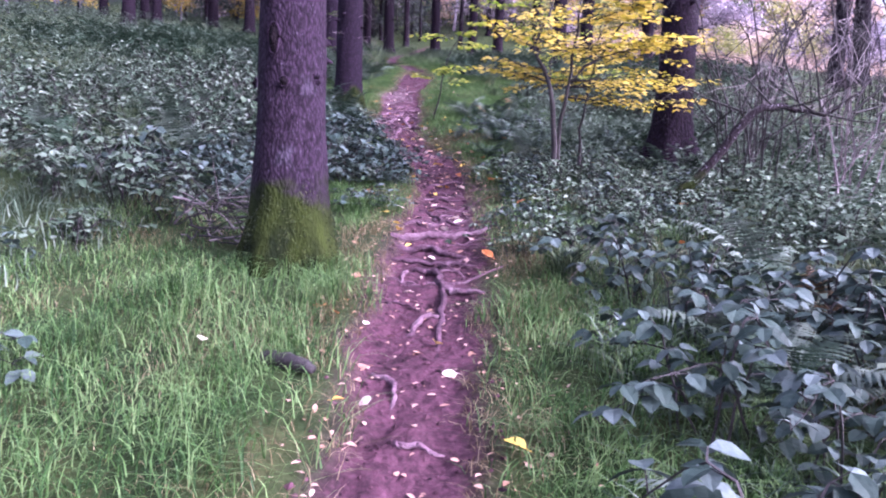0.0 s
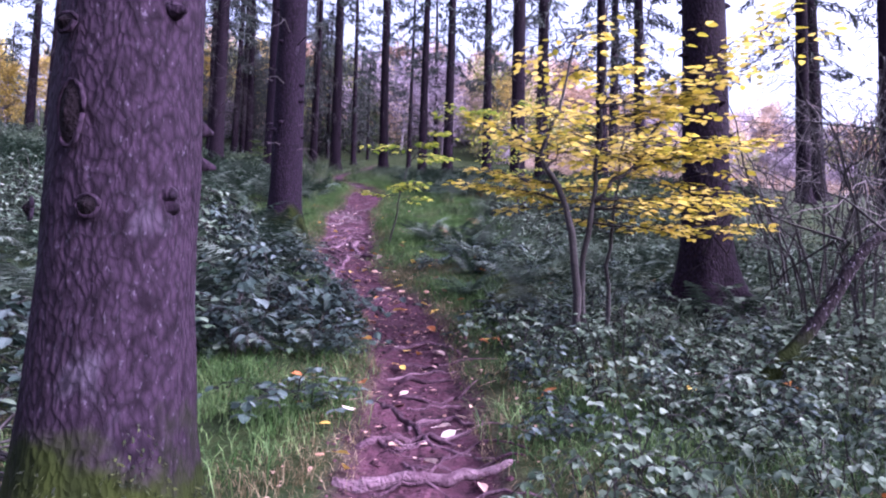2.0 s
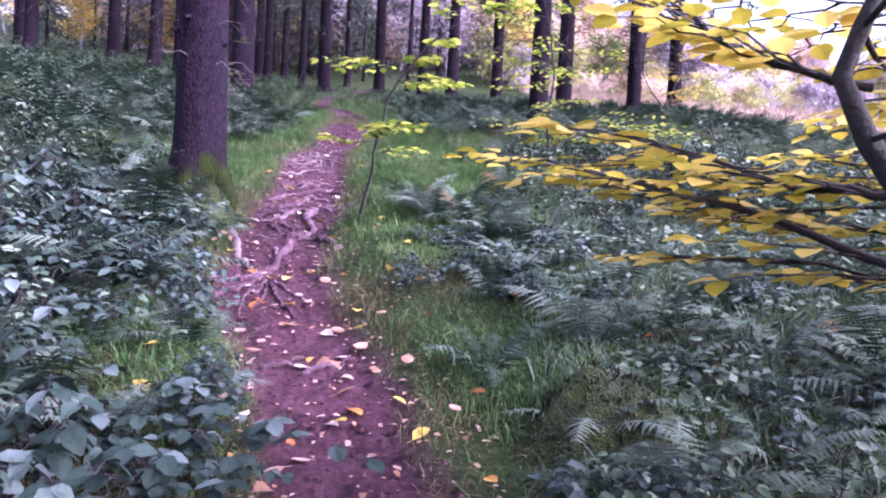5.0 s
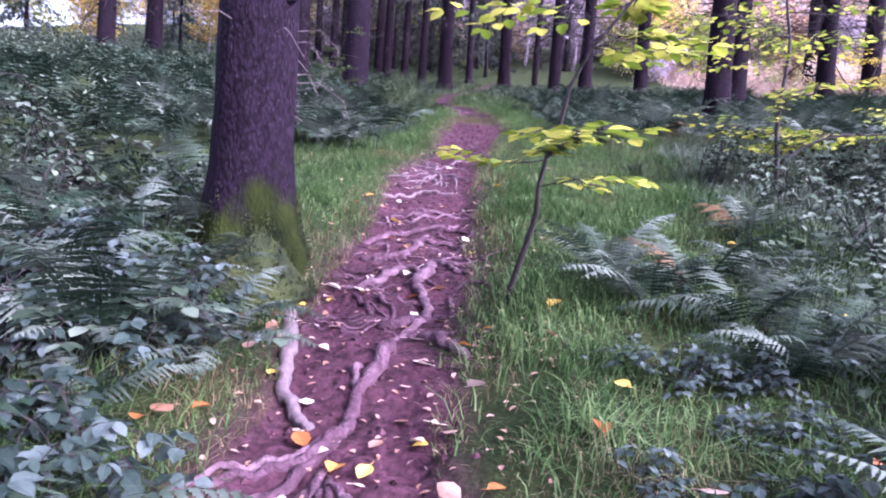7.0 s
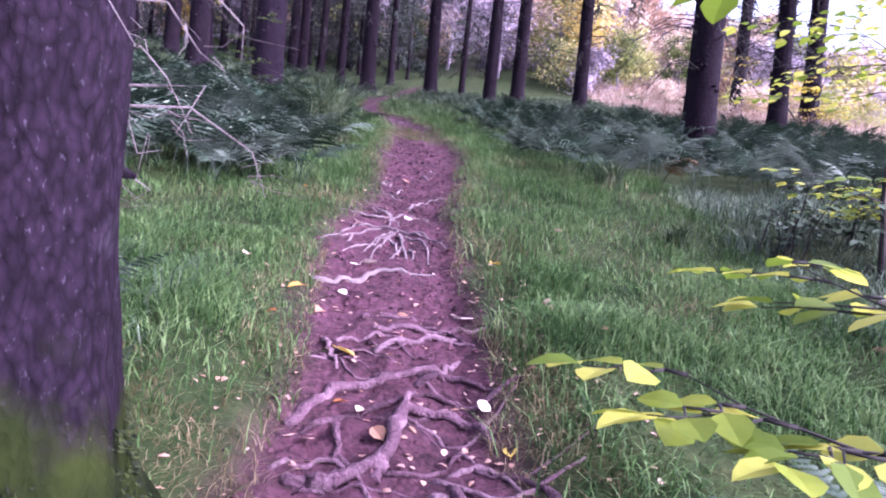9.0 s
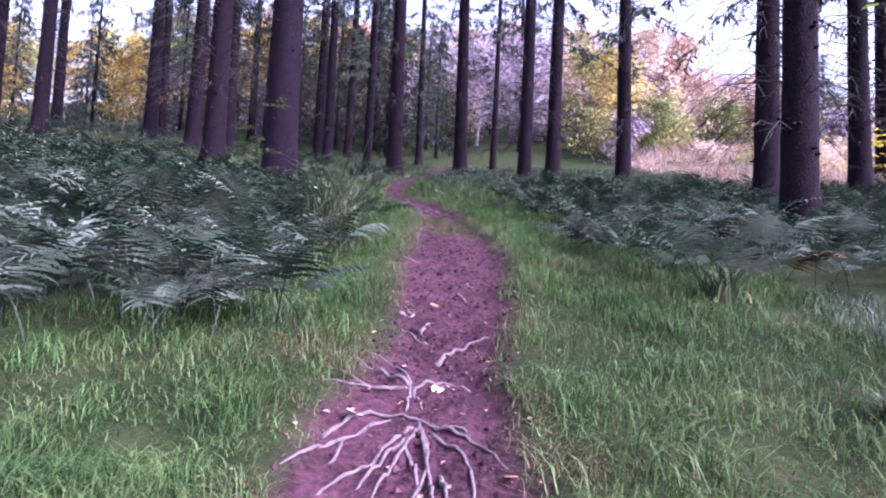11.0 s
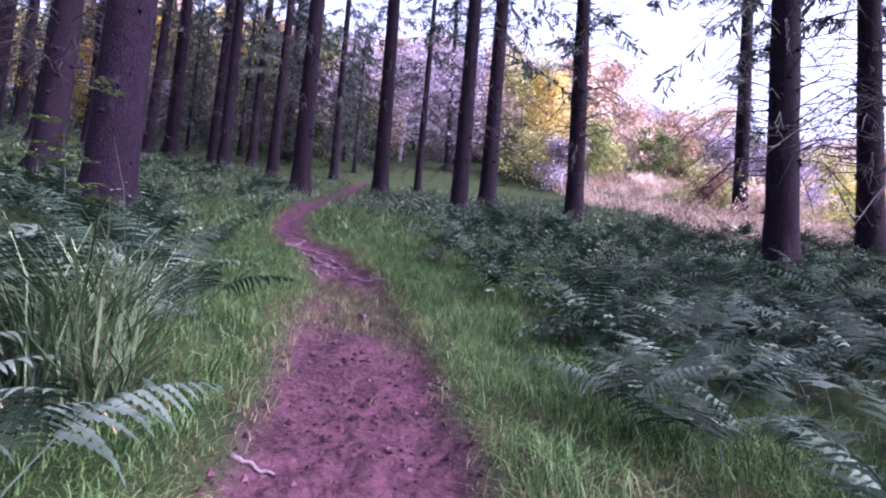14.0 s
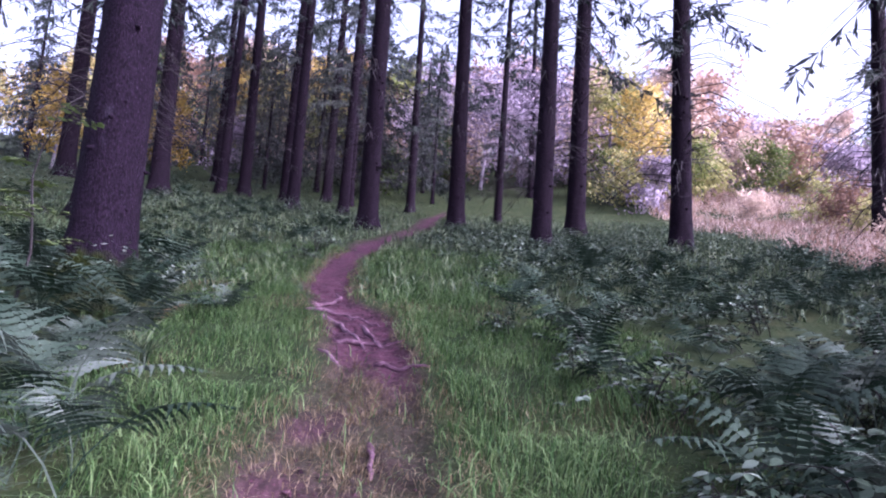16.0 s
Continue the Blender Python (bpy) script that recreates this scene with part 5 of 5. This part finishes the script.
# ---- sedge tussocks ----
def blades(n, spots, h0, h1, width, lean, name, material, label, kind="stuff", parent=None):
    """Many bent grass blades in one mesh; spots gives their feet."""
    v, f = [], []
    for x, y, z in spots:
        h = random.uniform(h0, h1) * (1.0 + 0.9 * noise.noise((x * 2.1, y * 2.1, 17.0)) + 0.5 * noise.noise((x * 0.8, y * 0.8, 27.0)))
        a = random.uniform(0, 6.28)
        dx, dy = math.cos(a), math.sin(a)
        L = h * random.uniform(0.2, 1.0) * lean
        w = width * random.uniform(0.6, 1.3)
        b = len(v)
        for u in (0.0, 0.45, 0.8, 1.0):
            k = L * u * u
            zz = z + h * (u - 0.28 * lean * u ** 3)
            ww = w * (1 - u) ** 0.6
            if u < 1:
                v.append((x + dx * k - dy * ww, y + dy * k + dx * ww, zz))
                v.append((x + dx * k + dy * ww, y + dy * k - dx * ww, zz))
            else:
                v.append((x + dx * k, y + dy * k, zz))
        f += [(b, b + 1, b + 3, b + 2), (b + 2, b + 3, b + 5, b + 4), (b + 4, b + 5, b + 6)]
    ob = link(name, v, f, material, parent)
    if label:
        tagged(ob, label, "grass", kind=kind)
    return ob


random.seed(501)
for x, y, s in ((-4.0, 14.75, 1.25), (-4.35, 15.1, 0.9), (-3.75, 14.5, 0.6), (-3.85, 13.6, .5), (-0.2, 12.9, 0.5), (0.9, -1.0, 0.4), (0.0, 10.9, .35), (-4.9, 18.0, .5)):
    t = empty("sedge_tussock", x, y, label="tussock of long arching sedge blades", category="sedge", group="sedge tussocks")
    for i in range(9):
        a = 6.283 * i / 8
        ox, oy = (0, 0) if i == 8 else (math.cos(a) * 0.13 * s, math.sin(a) * 0.13 * s)
        blades(0, [(ox + random.gauss(0, 0.06) * s, oy + random.gauss(0, 0.06) * s, -0.02) for k in range(int(48 * s))], 0.4 * s, 1.0 * s, 0.007, 1.1, "blade_tuft", M_SEDGE, "", parent=t)["kind"] = "stuff"
    blades(0, [(random.gauss(0, 0.2) * s, random.gauss(0, 0.2) * s, -0.02) for k in range(int(60 * s))], 0.15 * s, 0.5 * s, 0.007, 1.9, "withered_tuft", M_DRY, "", parent=t)["kind"] = "stuff"

# ---- grass ----
random.seed(502)
green, dry = [], []
tries = 0
while len(green) < 170000 and tries < 1500000:
    tries += 1
    t = random.random()
    y = random.uniform(-5.2, 10) if t < 0.5 else random.uniform(8, 26)
    l, r = float(np.interp(y, PATH_Y, PATH_L)), float(np.interp(y, PATH_Y, PATH_R))
    if random.random() < 0.5:
        x = l + (0.5 if 15 < y < 19.2 else 0.10) - random.random() ** 1.4 * (2.6 if y < 0.5 or y > 8 else 1.3)
    else:
        x = r - (0.5 if 15 < y < 19.2 else 0.10) + random.random() ** 1.4 * (2.6 if y > 6 else 2.2)
    i = inside(x, y)
    grown = 15.0 < y < 19.2 and random.random() < worn(x, y)
    if i > 0.06 and not grown and random.random() > 0.02:
        continue
    if i > -0.12 and not grown and random.random() < 0.55:
        continue
    c = noise.noise((x * 1.7, y * 1.7, 11.0))
    if c < -0.25 and random.random() < 0.7:
        continue
    z = 0.0
    if noise.noise((x * 1.1, y * 1.1, 31.0)) + random.uniform(-0.4, 0.4) > (0.28 if y < -2 else 0.10 if y < 6 else 0.38) or (i > -0.25 and random.random() < 0.6) or (i > 0 and random.random() < 0.75):
        dry.append((x, y, z))
    else:
        green.append((x, y, z))
    if len(dry) > 100000 and len(green) > 130000:
        break
blades(0, heights(green), 0.06, 0.22, 0.0034, 1.6, "grass", M_GRASS, "fresh green woodland grass along the path")
blades(0, heights(dry), 0.03, 0.13, 0.0019, 1.9, "dry_grass", M_DRY, "short straw-coloured grass at the path edges")
rusty = [(random.uniform(4, 46), random.uniform(25, 56), 0) for i in range(80000)]
rusty = [q for q in rusty if noise.noise((q[0] * 0.35, q[1] * 0.35, 41.0)) > -0.12]
blades(0, heights(rusty), 0.25, 0.8, 0.018, 1.4, "rusty_bracken", M_BRACK, "faded pinkish-brown bracken on the open slope")
coarse = [(random.uniform(-14, 12), random.uniform(21, 42), 0) for i in range(36000)]
coarse = [q for q in coarse if clear(q[0], q[1], 0.1)]
blades(0, heights(coarse), 0.12, 0.38, 0.011, 1.4, "rough_grass", M_SEDGE, "rough pale green grass between the far trunks")
low = [(random.uniform(0.4, 5.5), random.uniform(1.5, 13), 0) for i in range(30000)] + [(random.uniform(-9, -2.4), random.uniform(-5, 9), 0) for i in range(22000)] + [(random.uniform(1.0, 6), random.uniform(-5, 1.5), 0) for i in range(12000)]
low = [q for q in low if clear(q[0], q[1], 0.5)]
blades(0, heights(low), 0.08, 0.30, 0.0045, 1.5, "weedy_grass", M_HEATH, "weedy grey-green grass under the brambles")
